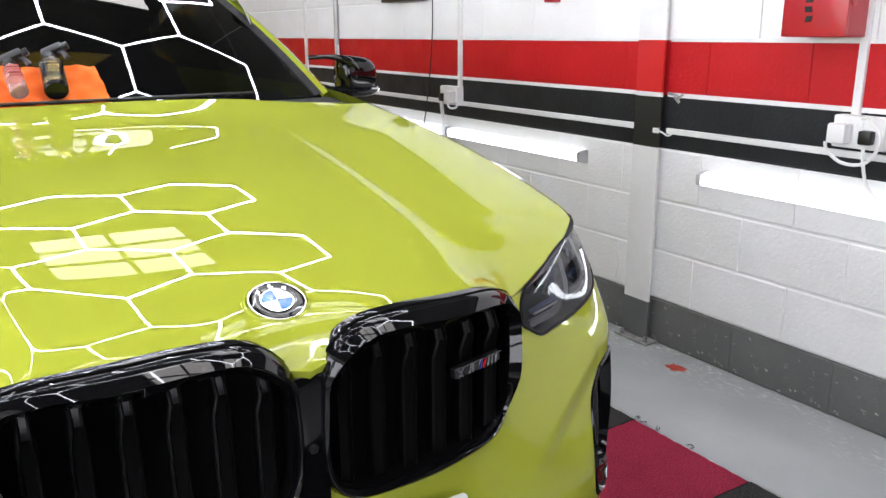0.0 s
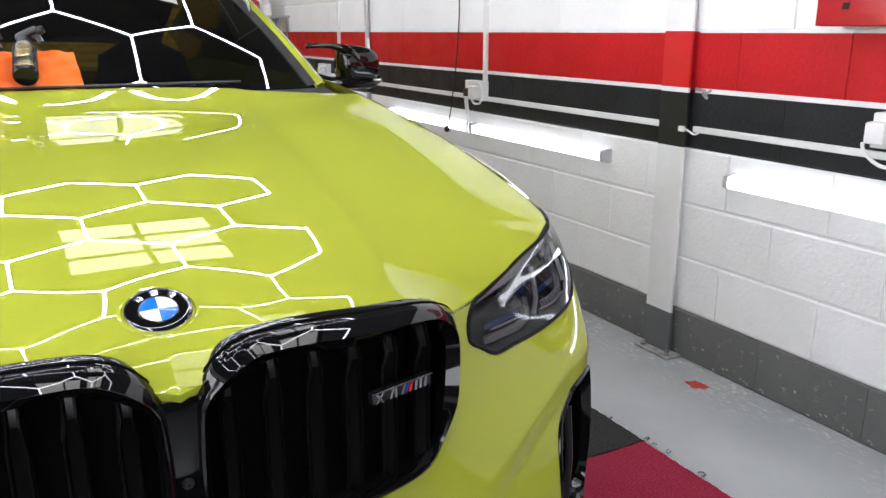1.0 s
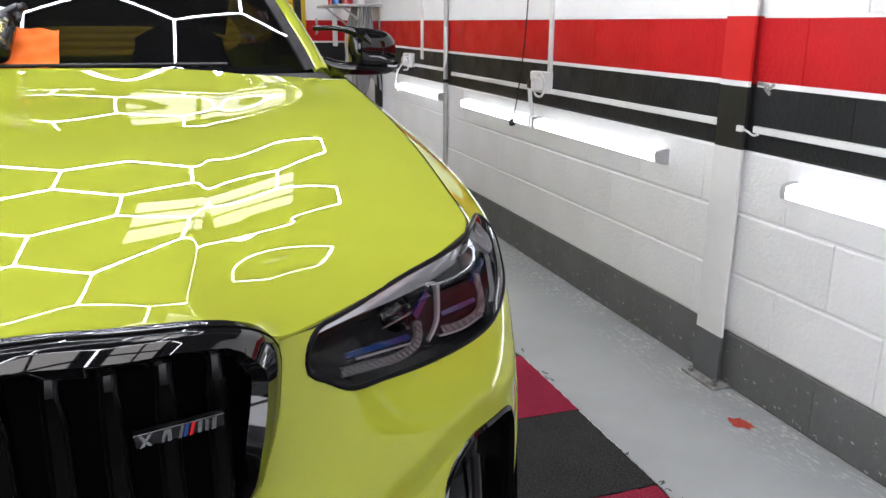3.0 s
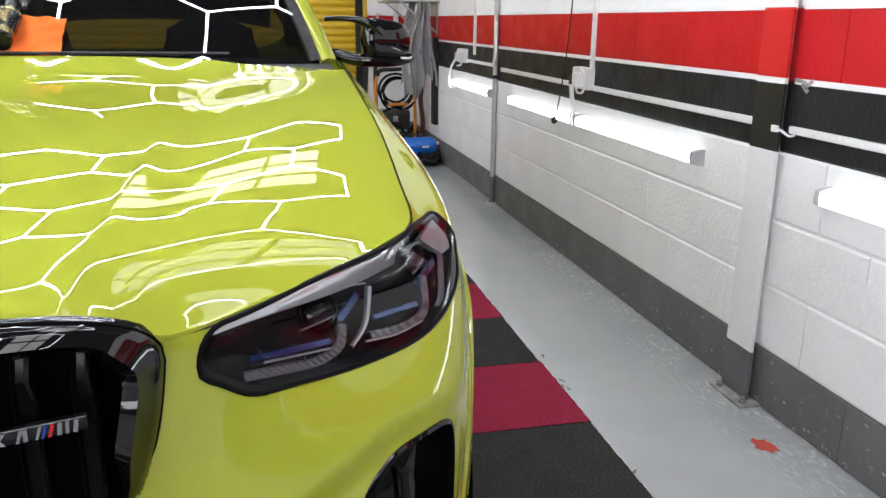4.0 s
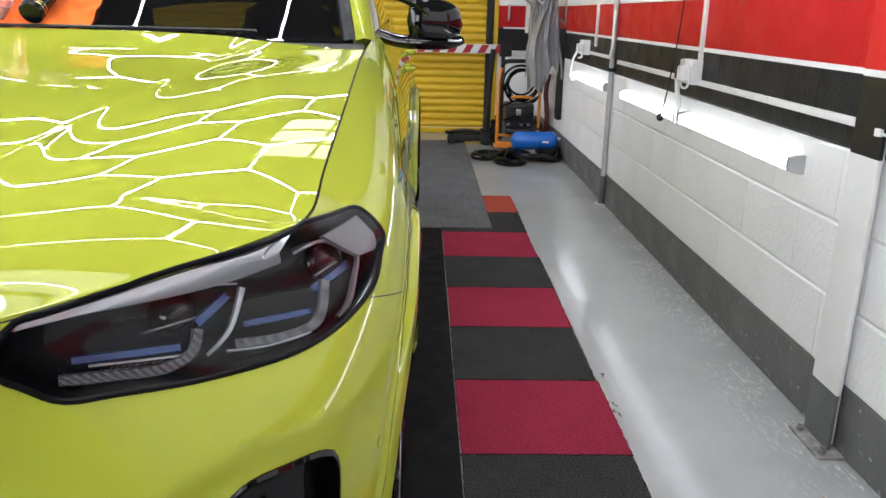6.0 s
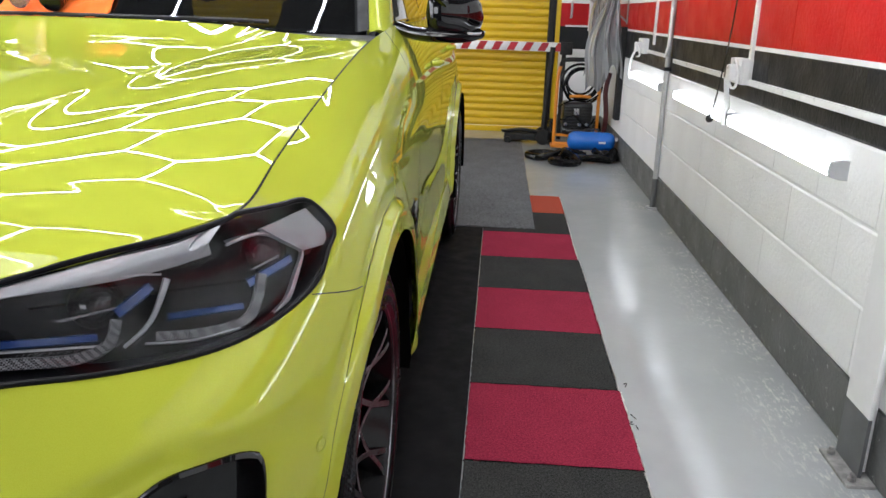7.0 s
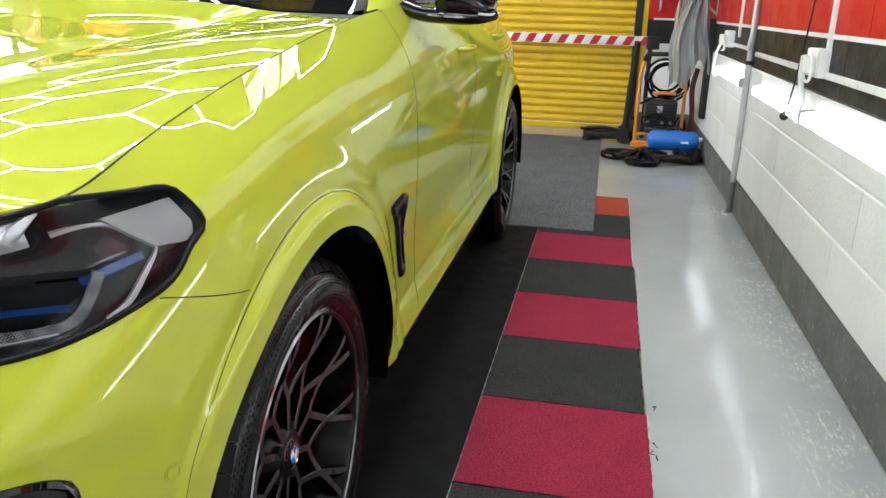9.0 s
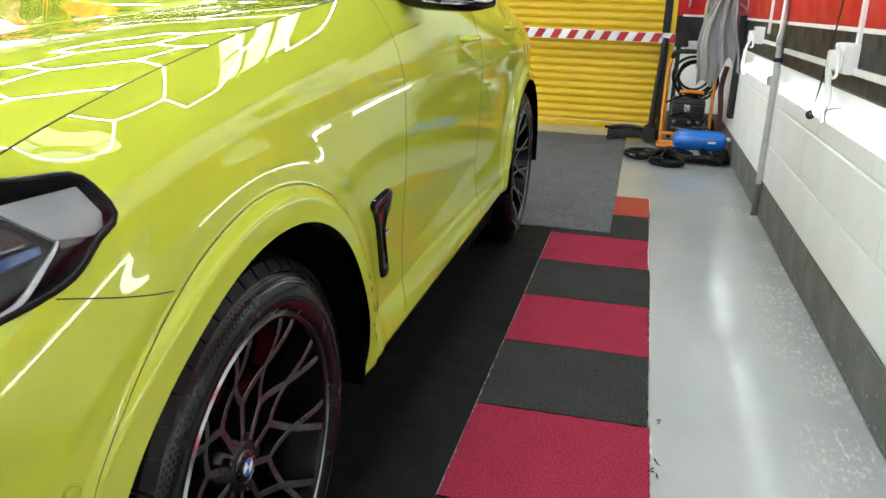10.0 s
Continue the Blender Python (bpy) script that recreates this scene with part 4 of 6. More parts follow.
def headlight():
    bowl = lamp_patch([(1.03, 0.001), (1.0, -0.0015), (0.975, 0.004), (0.93, 0.022), (0.86, 0.042), (0.55, 0.048), (0.25, 0.048), (0.02, 0.048)], M["lamp_dark"], "headlight", car, "dark LED headlight with blue accents behind a clear lens", smooth=60)
    lamp_patch([(0.975, -0.001), (0.92, -0.003), (0.82, -0.004), (0.7, -0.005), (0.55, -0.006), (0.4, -0.006), (0.25, -0.006), (0.12, -0.006), (0.02, -0.006)], M["lens"], "lens", bowl, "clear polycarbonate lens", 0.002, 60).visible_shadow = False
    rim = bmesh.new()
    tube(rim, [on_skin(LAMP.mid + (p - LAMP.mid) * 1.008 + (p - LAMP.mid).normalized() * 0.001, -0.0008)[0] for p in LAMP.line], 0.0042, 8, True)
    part("gasket", rim, M["lamp_dark"], bowl)
    # chrome brow along the top, swelling to the notch; a pale panel at the rear
    ribbon("brow", [(0.507, -0.677, 0.900), (0.587, -0.630, 0.912), (0.664, -0.580, 0.920), (0.745, -0.523, 0.929), (0.786, -0.493, 0.939)], [0.004 + 0.0125 * smoothstep(0, 0.8, k / 39) for k in range(40)], "light_guide", bowl, 40, "bright chrome brow", 0.014)
    ribbon("brow_notch", [(0.769, -0.506, 0.932), (0.783, -0.497, 0.95), (0.801, -0.486, 0.966)], [0.008, 0.009, 0.009, 0.008, 0.007, 0.0055, 0.004, 0.003], "light_guide", bowl, 8, "", 0.008)
    # the panel's pale colour carries the white wall mirrored in the lens
    panel = bmesh.new()
    corners = [Vector(p) for p in ((0.842, -0.422, 0.948), (0.876, -0.341, 0.957), (0.905, -0.338, 0.932), (0.916, -0.347, 0.912), (0.889, -0.392, 0.915), (0.868, -0.409, 0.932))]
    mid = sum(corners, Vector()) / 6
    grid(panel, [[on_skin(mid + (p - mid) * f, -d)[0] for p in corners] for f, d in ((1.14, 0.018), (1.11, 0.010), (0.7, 0.010), (0.001, 0.010))], True)
    part("frosted_panel", panel, M["frosted"], bowl, "pale rear panel, toned by the wall's reflection in the lens", smooth=50)
    ribbon("rear_hook", [(0.80, -0.47, 0.935), (0.845, -0.426, 0.945), (0.872, -0.405, 0.928), (0.89, -0.389, 0.913), (0.889, -0.415, 0.886), (0.883, -0.446, 0.858), (0.869, -0.473, 0.845)], [0.003 - 0.0012 * smoothstep(0, 0.4, k / 39) + 0.0022 * smoothstep(0.5, 0.75, k / 39) for k in range(40)], "lamp_trim", bowl, 40, "", 0.016)
    # two hooked light signatures: hatched band, chrome edge, blue bar inside
    ribbon("light_bar", [(0.550, -0.673, 0.832), (0.604, -0.648, 0.829), (0.656, -0.623, 0.828), (0.689, -0.600, 0.841), (0.695, -0.582, 0.868)], 0.0072, "lamp_hatch", bowl, 30, "", 0.02)
    ribbon("light_bar", [(0.739, -0.571, 0.844), (0.79, -0.542, 0.842), (0.834, -0.505, 0.846), (0.846, -0.48, 0.862), (0.847, -0.451, 0.895)], 0.0072, "lamp_hatch", bowl, 30, "", 0.02)
    ribbon("chrome_edge", [(0.742, -0.530, 0.905), (0.730, -0.564, 0.861), (0.706, -0.594, 0.836)], [0.0045 - 0.0022 * k / 23 for k in range(24)], "lamp_trim", bowl, 24, "", 0.015)
    ribbon("chrome_edge", [(0.632, -0.601, 0.919), (0.736, -0.533, 0.910)], 0.0012, "lamp_trim", bowl, 16, "", 0.015)
    ribbon("chrome_edge", [(0.728, -0.582, 0.838), (0.78, -0.551, 0.834), (0.83, -0.512, 0.838)], 0.0014, "lamp_trim", bowl, 16, "", 0.015)
    ribbon("blue_bar", [(0.563, -0.661, 0.852), (0.677, -0.601, 0.850)], 0.0055, "lamp_blue", bowl, 12, "", 0.026)
    ribbon("blue_bar", [(0.694, -0.578, 0.874), (0.727, -0.543, 0.900)], 0.007, "lamp_blue", bowl, 12, "", 0.026)
    ribbon("blue_bar", [(0.748, -0.55, 0.865), (0.832, -0.49, 0.864)], 0.005, "lamp_blue", bowl, 12, "", 0.026)
    ribbon("blue_bar", [(0.833, -0.469, 0.887), (0.883, -0.405, 0.907)], 0.0068, "lamp_blue", bowl, 12, "", 0.026)
    ribbon("white_bar", [(0.580, -0.655, 0.844), (0.685, -0.602, 0.840)], 0.0014, "lamp_trim", bowl, 16, "", 0.022)
    # red band drawn as the reddish reflection at the lens's rear edge
    ribbon("red_insert", [(0.893, -0.389, 0.91), (0.908, -0.36, 0.911), (0.917, -0.345, 0.91)], 0.008, "lamp_red", bowl, 12, "", 0.02)
    # projector modules: a dark bulging glass in a grey ring, over a small stepped shelf
    for a, b in ((0.31, 0.55), (0.66, 0.62)):
        c, n = on_skin(lamp_point(a, b, 0), -0.046)
        turn = n.to_track_quat("Z", "Y").to_matrix().to_4x4()
        bm = lathe(bmesh.new(), ((0.0, 0.034), (0.006, 0.034), (0.008, 0.032), (0.006, 0.030)), "z", 32)
        bmesh.ops.transform(bm, matrix=Matrix.Translation(c) @ turn, verts=bm.verts[:])
        part("projector_ring", bm, M["gloss_black"], bowl)
        bm = lathe(bmesh.new(), ((0.002, 0.030), (0.009, 0.026), (0.014, 0.018), (0.016, 0.009), (0.0165, 0.0005)), "z", 32)
        bmesh.ops.transform(bm, matrix=Matrix.Translation(c) @ turn, verts=bm.verts[:])
        part("projector_glass", bm, M["lamp_red"] if a > 0.5 else M["gloss_black"], bowl, "dark projector glass")
        ribbon("projector_rim", [lamp_point(a - 0.05, b - 0.10, 0), lamp_point(a + 0.05, b - 0.07, 0)], 0.0018, "lamp_grey", bowl, 6, "", 0.032)
    # finned heat-sink strips over the lower light bars
    fins = bmesh.new()
    for k in range(18):
        a = 0.17 + 0.26 * k / 17
        tube(fins, [lamp_point(a, 0.17, 0.026), lamp_point(a + 0.004, 0.22, 0.03)], 0.0014, 5)
    part("fins", fins, M["lamp_grey"], bowl)
    return bowl


both(headlight())


# ---- air curtain in the bumper corner
def curtain():
    o = OPENINGS[1]
    c = sum(o.line, Vector()) / len(o.line)
    inward = -o.normal if o.normal.y < 0 else o.normal
    bm = bmesh.new()
    rows = [[on_skin(c + (p - c) * f)[0] + inward * deep for p in o.line] for f, deep in ((1.05, 0.001), (1.045, -0.003), (1.0, -0.005), (0.95, 0.006), (0.93, 0.04), (0.5, 0.045), (0.02, 0.045))]
    grid(bm, rows, True)
    bmesh.ops.recalc_face_normals(bm, faces=bm.faces[:])
    tray = part("air_curtain", bm, M["gloss_black"], car, "gloss black air curtain insert", smooth=50)
    p, q = on_skin(c + Vector((0.01, 0, 0.09)), -0.03)[0], on_skin(c + Vector((-0.01, 0, -0.14)), -0.03)[0]
    part("fin", tube(bmesh.new(), spline([p, (p + q) / 2 + Vector((0.008, 0, 0)), q], 12), 0.009, 6, flat=0.5), M["satin_black"], tray)
    return tray


both(curtain())

# ---- plate and lower intake
part("number_plate", boxed(-0.26, 0.26, -0.856, -0.842, 0.53, 0.645, 0.004), M["white_enamel"], car, "blank white front plate")
part("lower_intake", boxed(-0.5, 0.5, -0.838, -0.76, 0.30, 0.47, 0.02), M["matt_black"], car, "black lower intake")

# ---- shut lines
both(seam("shut_line", [(.903, -.42, .853), (.93, -.34, .83), (.953, -.271, .815)], r=0.0009, n=14))
both(seam("shut_line", [(.80, .80, 1.18), (.93, .80, 1.0), (.92, .80, .8), (.90, .79, .6), (.92, .77, .45), (.91, .74, .37)], 0.0008, n=60))
both(seam("shut_line", [(.86, 1.80, 1.21), (.92, 1.80, 1.0), (.91, 1.80, .8), (.88, 1.80, .6), (.91, 1.80, .45), (.91, 1.80, .37)], 0.0008, n=60))
arch_line = [Vector((.95, (ARCH + 0.0615) * math.cos(a), HUB + (ARCH + 0.0615) * math.sin(a))) for a in (radians(-15 + 212 * k / 40) for k in range(41))]
both(seam("arch_seam", arch_line, 0.0006, n=90))
gap = [on_skin(Vector(p), -0.004)[0] + Vector((-0.002, 0, 0)) for p in (edge_at(2.0 + 6.0 * k / 79) for k in range(80))]
both(part("bonnet_gap", tube(bmesh.new(), gap, 0.0036, 6), M["matt_black"], car))

# parking sensor
c, n = on_skin((.915, -.447, .63), 0.0)
turn = n.to_track_quat("Z", "Y").to_matrix().to_4x4()
bm = lathe(bmesh.new(), ((-0.002, 0.0125), (0.0012, 0.0125), (0.0012, 0.0105), (-0.0012, 0.0102), (-0.0012, 0.0095), (0.0012, 0.0092), (0.0014, 0.001)), "z", 28)
bmesh.ops.transform(bm, matrix=Matrix.Translation(c) @ turn, verts=bm.verts[:])
both(part("parking_sensor", bm, M["paint"], car))

# ---- fender blade
def fender_blade():
    outline = spline([Vector((0, *q)) for q in ((.497, .744), (.575, .752), (.640, .750), (.636, .728), (.606, .70), (.590, .66), (.606, .60), (.622, .553), (.610, .542), (.582, .552), (.566, .61), (.545, .675), (.520, .715))], 48, True)
    mid = sum(outline, Vector()) / len(outline)
    bm = bmesh.new()
    rows = []
    for f, lift in ((1.02, -0.004), (1.0, 0.006), (0.95, 0.011), (0.80, 0.012), (0.72, 0.008), (0.3, 0.007), (0.02, 0.007)):
        rows.append([on_skin((0.95, mid.y + (p.y - mid.y) * f, mid.z + (p.z - mid.z) * f), lift)[0] for p in outline])
    grid(bm, rows, True)
    bmesh.ops.recalc_face_normals(bm, faces=bm.faces[:])
    top = part("fender_blade", bm, M["gloss_black"], car, "gloss black fender blade", smooth=40)
    part("mark", tube(bmesh.new(), [on_skin((.95, .575, .655), 0.011)[0], on_skin((.95, .615, .655), 0.011)[0]], 0.0055, 6, flat=0.6), M["dark_chrome"], top)
    return top


both(fender_blade())


# ---- door handles
def handle(y, z):
    c, n = on_skin((.93, y, z))
    path = spline([c + Vector((0.0, -0.09, 0)), c + Vector((0.022, -0.075, 0.002)), c + Vector((0.03, 0, 0.003)), c + Vector((0.022, 0.085, 0.002)), c + Vector((0.0, 0.10, 0))], 24)
    bar = part("door_handle", tube(bmesh.new(), path, 0.013, 10, flat=0.8), M["paint"], car)
    return bar


both(handle(1.58, 1.065))
both(handle(2.48, 1.09))


# ---- wheels
def wheel():
    barrel = part("wheel", lathe(bmesh.new(), ((-0.20, 0.258), (-0.195, 0.245), (-0.10, 0.225), (-0.02, 0.250), (0.035, 0.263), (0.046, 0.267), (0.050, 0.273), (0.046, 0.279), (0.03, 0.283), (-0.19, 0.283)), "x", 96),
                  M["rim_black"], car, "black and machined multi-spoke alloy wheel", smooth=30)
    tyre = lathe(bmesh.new(), ((-0.19, 0.279), (-0.20, 0.30), (-0.203, 0.33), (-0.185, 0.360), (-0.15, 0.3705), (-0.075, 0.373), (0.0, 0.3705), (0.030, 0.361), (0.046, 0.349), (0.056, 0.332), (0.0605, 0.316), (0.0605, 0.308), (0.0585, 0.3055), (0.0585, 0.3015), (0.056, 0.293), (0.050, 0.283), (0.044, 0.277)), "x", 120)
    tyre_ob = part("tyre", tyre, M["rubber"], barrel, "black low-profile tyre with a clean sidewall", smooth=25)
    blocks = bmesh.new()
    for k in range(52):
        a0, a1 = 2 * math.pi * (k + 0.05) / 52, 2 * math.pi * (k + 0.95) / 52
        for along in (((0.048, 0.3535), (0.034, 0.3705), (0.0, 0.3795), (-0.03, 0.3805)), ((-0.042, 0.381), (-0.108, 0.381)), ((-0.12, 0.3805), (-0.15, 0.3795), (-0.185, 0.369))):
            rows = []
            for j in range(4):
                a = a0 + (a1 - a0) * j / 3
                rows.append([Vector((x, r * math.cos(a + x * 0.25), r * math.sin(a + x * 0.25))) for x, r in along])
            grid(blocks, rows)
    bmesh.ops.recalc_face_normals(blocks, faces=blocks.faces[:])
    bmesh.ops.solidify(blocks, geom=blocks.faces[:], thickness=0.008)
    part("tread", blocks, M["tread"], tyre_ob, smooth=20)
    # textured band on the shoulder of the sidewall
    dots = bmesh.new()
    for k in range(190):
        for row in range(4):
            a = 2 * math.pi * (k + row % 2 / 2) / 190
            r = 0.3455 - 0.0052 * row
            x = 0.0485 + 0.0030 * row
            c = Vector((x, r * math.cos(a), r * math.sin(a)))
            t = Vector((0, -math.sin(a), math.cos(a))) * 0.0035
            u = Vector((0, math.cos(a), math.sin(a))) * 0.0019
            o = Vector((0.0014, 0, 0))
            v = [dots.verts.new(q) for q in (c - t, c + u, c + t, c - u, c + o)]
            for i in range(4):
                dots.faces.new((v[i], v[(i + 1) % 4], v[4]))
    part("shoulder_texture", dots, M["rubber"], tyre_ob, smooth=0)

    def face(r, angle, back=0.0):
        x = 0.004 - 0.006 * math.sin(min(r / 0.2, 1) * math.pi / 2) + 0.044 * smoothstep(0.11, 0.272, r) - back
        return Vector((x, r * math.cos(angle), r * math.sin(angle)))

    step = 2 * math.pi / 10

    def spoke(name, stops, width):
        path = []
        for p, q in zip(stops, stops[1:]):
            p, q = face(*p), face(*q)
            for k in range(5):
                c = p.lerp(q, k / 5)
                path.append(face(math.hypot(c.y, c.z), math.atan2(c.z, c.y)))
        path.append(face(*stops[-1]))
        ob = None
        for which, drop, size, mat in ((0, 0.011, width * 1.25, "rim_black"), (1, 0.0, width, "rim_face")):
            bm = bmesh.new()
            rows = []
            for i, p in enumerate(path):
                ahead = (path[min(i + 1, len(path) - 1)] - path[max(i - 1, 0)]).normalized()
                side = ahead.cross(Vector((1, 0, 0))).normalized()
                if which:
                    rows.append([p - side * size + Vector((-0.002, 0, 0)), p - side * size * 0.8, p + side * size * 0.8, p + side * size + Vector((-0.002, 0, 0))])
                else:
                    rows.append([p - side * size * 0.6 + Vector((-0.036, 0, 0)), p - side * size + Vector((-0.004, 0, 0)), p - side * size * 0.95 + Vector((-0.001, 0, 0)),
                                 p + side * size * 0.95 + Vector((-0.001, 0, 0)), p + side * size + Vector((-0.004, 0, 0)), p + side * size * 0.6 + Vector((-0.036, 0, 0))])
            grid(bm, rows)
            bmesh.ops.recalc_face_normals(bm, faces=bm.faces[:])
            if which:
                part("machined_face", bm, M[mat], ob, smooth=30)
            else:
                ob = part(name, bm, M[mat], barrel, smooth=30)

    for k in range(10):
        a = step * k + 0.2
        spoke("spoke", [(0.040, a), (0.115, a), (0.178, a + step / 2), (0.2675, a + step / 2 - 0.10)], 0.0070)
        spoke("spoke", [(0.115, a), (0.178, a - step / 2), (0.2675, a - step / 2 + 0.10)], 0.0070)
    part("rim_lip", lathe(bmesh.new(), ((0.046, 0.2695), (0.0485, 0.2705), (0.0515, 0.2728), (0.0518, 0.2742), (0.048, 0.2775)), "x", 96), M["disc_lip"], barrel, "machined rim edge", smooth=50)
    hub = part("hub", lathe(bmesh.new(), ((-0.12, 0.075), (-0.03, 0.07), (-0.004, 0.055), (0.004, 0.045), (0.006, 0.036), (0.004, 0.001)), "x", 40), M["rim_black"], barrel)
    for k in range(5):
        a = 2 * math.pi * k / 5
        part("wheel_bolt", lathe(bmesh.new(), ((-0.01, 0.009), (0.004, 0.009), (0.004, 0.006), (-0.002, 0.005), (-0.002, 0.001)), "x", 12, (0.0, 0.052 * math.cos(a), 0.052 * math.sin(a))), M["disc"], hub)
    cap = emblem(barrel, pose(0.008, 0, 0, 0, 90, 0) @ pose(0, 0, 0, 0, 0, 20), 0.029)
    cap["label"] = "round blue and white centre cap"
    part("brake_disc", lathe(bmesh.new(), ((-0.105, 0.08), (-0.105, 0.195), (-0.085, 0.195), (-0.085, 0.10), (-0.06, 0.09), (-0.06, 0.03)), "x", 72), M["disc"], barrel)
    # black disc added to keep the wheel's inside as dark as deep shade
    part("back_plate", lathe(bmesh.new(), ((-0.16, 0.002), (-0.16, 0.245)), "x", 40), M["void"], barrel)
    cal = bmesh.new()
    rows = []
    for k in range(13):
        a = radians(78 + 40 * k / 12)
        e = math.sin(math.pi * k / 12) ** 0.3
        rows.append([Vector((x, r * math.cos(a), r * math.sin(a))) for x, r in ((-0.125, 0.138), (-0.040 + 0.012 * e, 0.138), (-0.028 + 0.01 * e, 0.152), (-0.024 + 0.01 * e, 0.205), (-0.036, 0.226), (-0.125, 0.226))])
    grid(cal, rows)
    bmesh.ops.recalc_face_normals(cal, faces=cal.faces[:])
    part("brake_caliper", cal, M["caliper"], barrel, "red brake caliper")
    return barrel


def put_wheel(src, m):
    top = share("wheel", src.data, car, m)
    top["label"] = src["label"]
    for child in src.children:
        sub = share(child.name.split(".")[0], child.data, top, child.matrix_basis.copy())
        for grand in child.children:
            share(grand.name.split(".")[0], grand.data, sub, grand.matrix_basis.copy())


WHEEL_X = 0.878
first = wheel()
first.matrix_basis = pose(WHEEL_X, AXLE, HUB - 0.001)
put_wheel(first, pose(WHEEL_X, AXLE + WHEELBASE, HUB - 0.001, 25, 0, 0))
put_wheel(first, pose(-WHEEL_X, AXLE, HUB - 0.001, 0, 0, 180))
put_wheel(first, pose(-WHEEL_X, AXLE + WHEELBASE, HUB - 0.001, 0, 0, 180))


def liner(y0):
    bm = bmesh.new()
    rows = []
    for k in range(41):
        a = radians(-6 + 192 * k / 40)
        r = ARCH + 0.002
        c, s = math.cos(a), math.sin(a)
        lip = side_point((0.93, y0 + r * c, HUB + r * s)).x - 0.008
        rows.append([Vector((0.55, y0 + 0.08 * c, HUB + 0.08 * s)), Vector((0.56, y0 + r * c, HUB + r * s)), Vector((lip - 0.03, y0 + r * c, HUB + r * s)), Vector((lip, y0 + (r - 0.006) * c, HUB + (r - 0.006) * s))])
    grid(bm, rows)
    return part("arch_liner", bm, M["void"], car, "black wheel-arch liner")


both(liner(AXLE))
both(liner(AXLE + WHEELBASE))
part("underbody", boxed(-0.55, 0.55, -0.72, 3.5, 0.20, 0.62, 0.03), M["matt_black"], car, "black underbody")
for sign in (1, -1):
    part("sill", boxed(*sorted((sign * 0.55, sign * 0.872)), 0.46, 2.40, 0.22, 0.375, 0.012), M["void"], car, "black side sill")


# ---- glasshouse
def screen_point(s, t):
    """s: -1 to 1 across, t: 0 at the cowl to 1 at the roof."""
    wide = 0.765 + (0.64 - 0.765) * t
    x = wide * s
    base_y, top_y = 0.76, 1.47
    y = base_y + (top_y - base_y) * t + 0.10 * s * s * (1 - 0.3 * t) - 0.02
    z = 1.178 + 0.372 * t ** 0.96 + 0.012 * math.sin(math.pi * t) - 0.02 * s * s * (0.3 + t)
    return Vector((x, y, z))


bm = bmesh.new()
grid(bm, [[screen_point(s / 16, t / 14) for s in range(-16, 17)] for t in range(15)])
bmesh.ops.recalc_face_normals(bm, faces=bm.faces[:])
solid(bm, 0.005)
screen = part("windscreen", bm, M["glass"], car, "tinted windscreen", smooth=60)
screen.visible_shadow = False
for s in (1, -1):
    line = [screen_point(s * 0.985, t / 20) + Vector((0, 0, 0.003)) for t in range(21)]
    bm = bmesh.new()
    grid(bm, [[p - Vector((s * 0.022, -0.006, 0.0)), p + Vector((s * 0.006, 0.0, 0.006)), p + Vector((s * 0.016, 0.010, 0.008)), p + Vector((s * 0.020, 0.016, 0.002))] for p in line])
    part("screen_trim", bm, M["matt_black"], screen)
    pillar = bmesh.new()
    rows = []
    for t in range(25):
        p = screen_point(s * 1.0, t / 24)
        rows.append([p + Vector((s * a, b, c)) for a, b, c in ((0.002, 0.004, -0.02), (0.008, 0.004, 0.006), (0.030, 0.02, 0.013), (0.056, 0.05, 0.006), (0.068, 0.085, -0.016), (0.070, 0.10, -0.04))])
    grid(pillar, rows)
    bmesh.ops.recalc_face_normals(pillar, faces=pillar.faces[:])
    part("pillar", pillar, M["paint"], car, smooth=60)
cowl = bmesh.new()
grid(cowl, [[Vector((s / 10 * 0.80, 0.66, 1.15)) for s in range(-10, 11)], [Vector((s / 10 * 0.80, 0.74 + 0.08 * (s / 10) ** 2, 1.166)) for s in range(-10, 11)], [Vector((s / 10 * 0.77, 0.80 + 0.09 * (s / 10) ** 2, 1.174)) for s in range(-10, 11)]])
part("cowl", cowl, M["matt_black"], car, "black plastic scuttle panel")
roof = bmesh.new()
rows = []
for k in range(21):
    t = k / 20
    y = 1.44 + 2.0 * t
    z = 1.545 + 0.05 * math.sin(math.pi * min(t * 0.8 + 0.1, 1)) - 0.30 * smoothstep(0.45, 1.15, t)
    rows.append([Vector((0.66 * s / 8, y + 0.08 * (s / 8) ** 2 * (1 - t), z - 0.05 * abs(s / 8) ** 3)) for s in range(-8, 9)])
grid(roof, rows)
bmesh.ops.recalc_face_normals(roof, faces=roof.faces[:])
part("roof", roof, M["gloss_black"], car, "gloss black roof")


def side_glass(t0, t1, name, label):
    bm = bmesh.new()
    rows = []
    for k in range(15):
        y = t0 + (t1 - t0) * k / 14
        low = edge_at(9.0 + (y - 1.0) / 0.6 if y < 2.2 else 11 + (y - 2.2) / 0.55)
        top_z = 1.52 - 0.18 * smoothstep(2.2, 3.3, y)
        reach = smoothstep(0.95, 1.55, y)
        a = Vector((low[0] - 0.012, y, low[2] - 0.01))
        b = Vector((0.668, y, min(top_z, low[2] + 0.02 + 0.36 * reach)))
        rows.append([a.lerp(b, j / 6) + Vector((0.02 * math.sin(math.pi * j / 6), 0, 0)) for j in range(7)])
    grid(bm, rows)
    bmesh.ops.recalc_face_normals(bm, faces=bm.faces[:])
    return part(name, bm, M["dark_glass"], car, label, smooth=60)


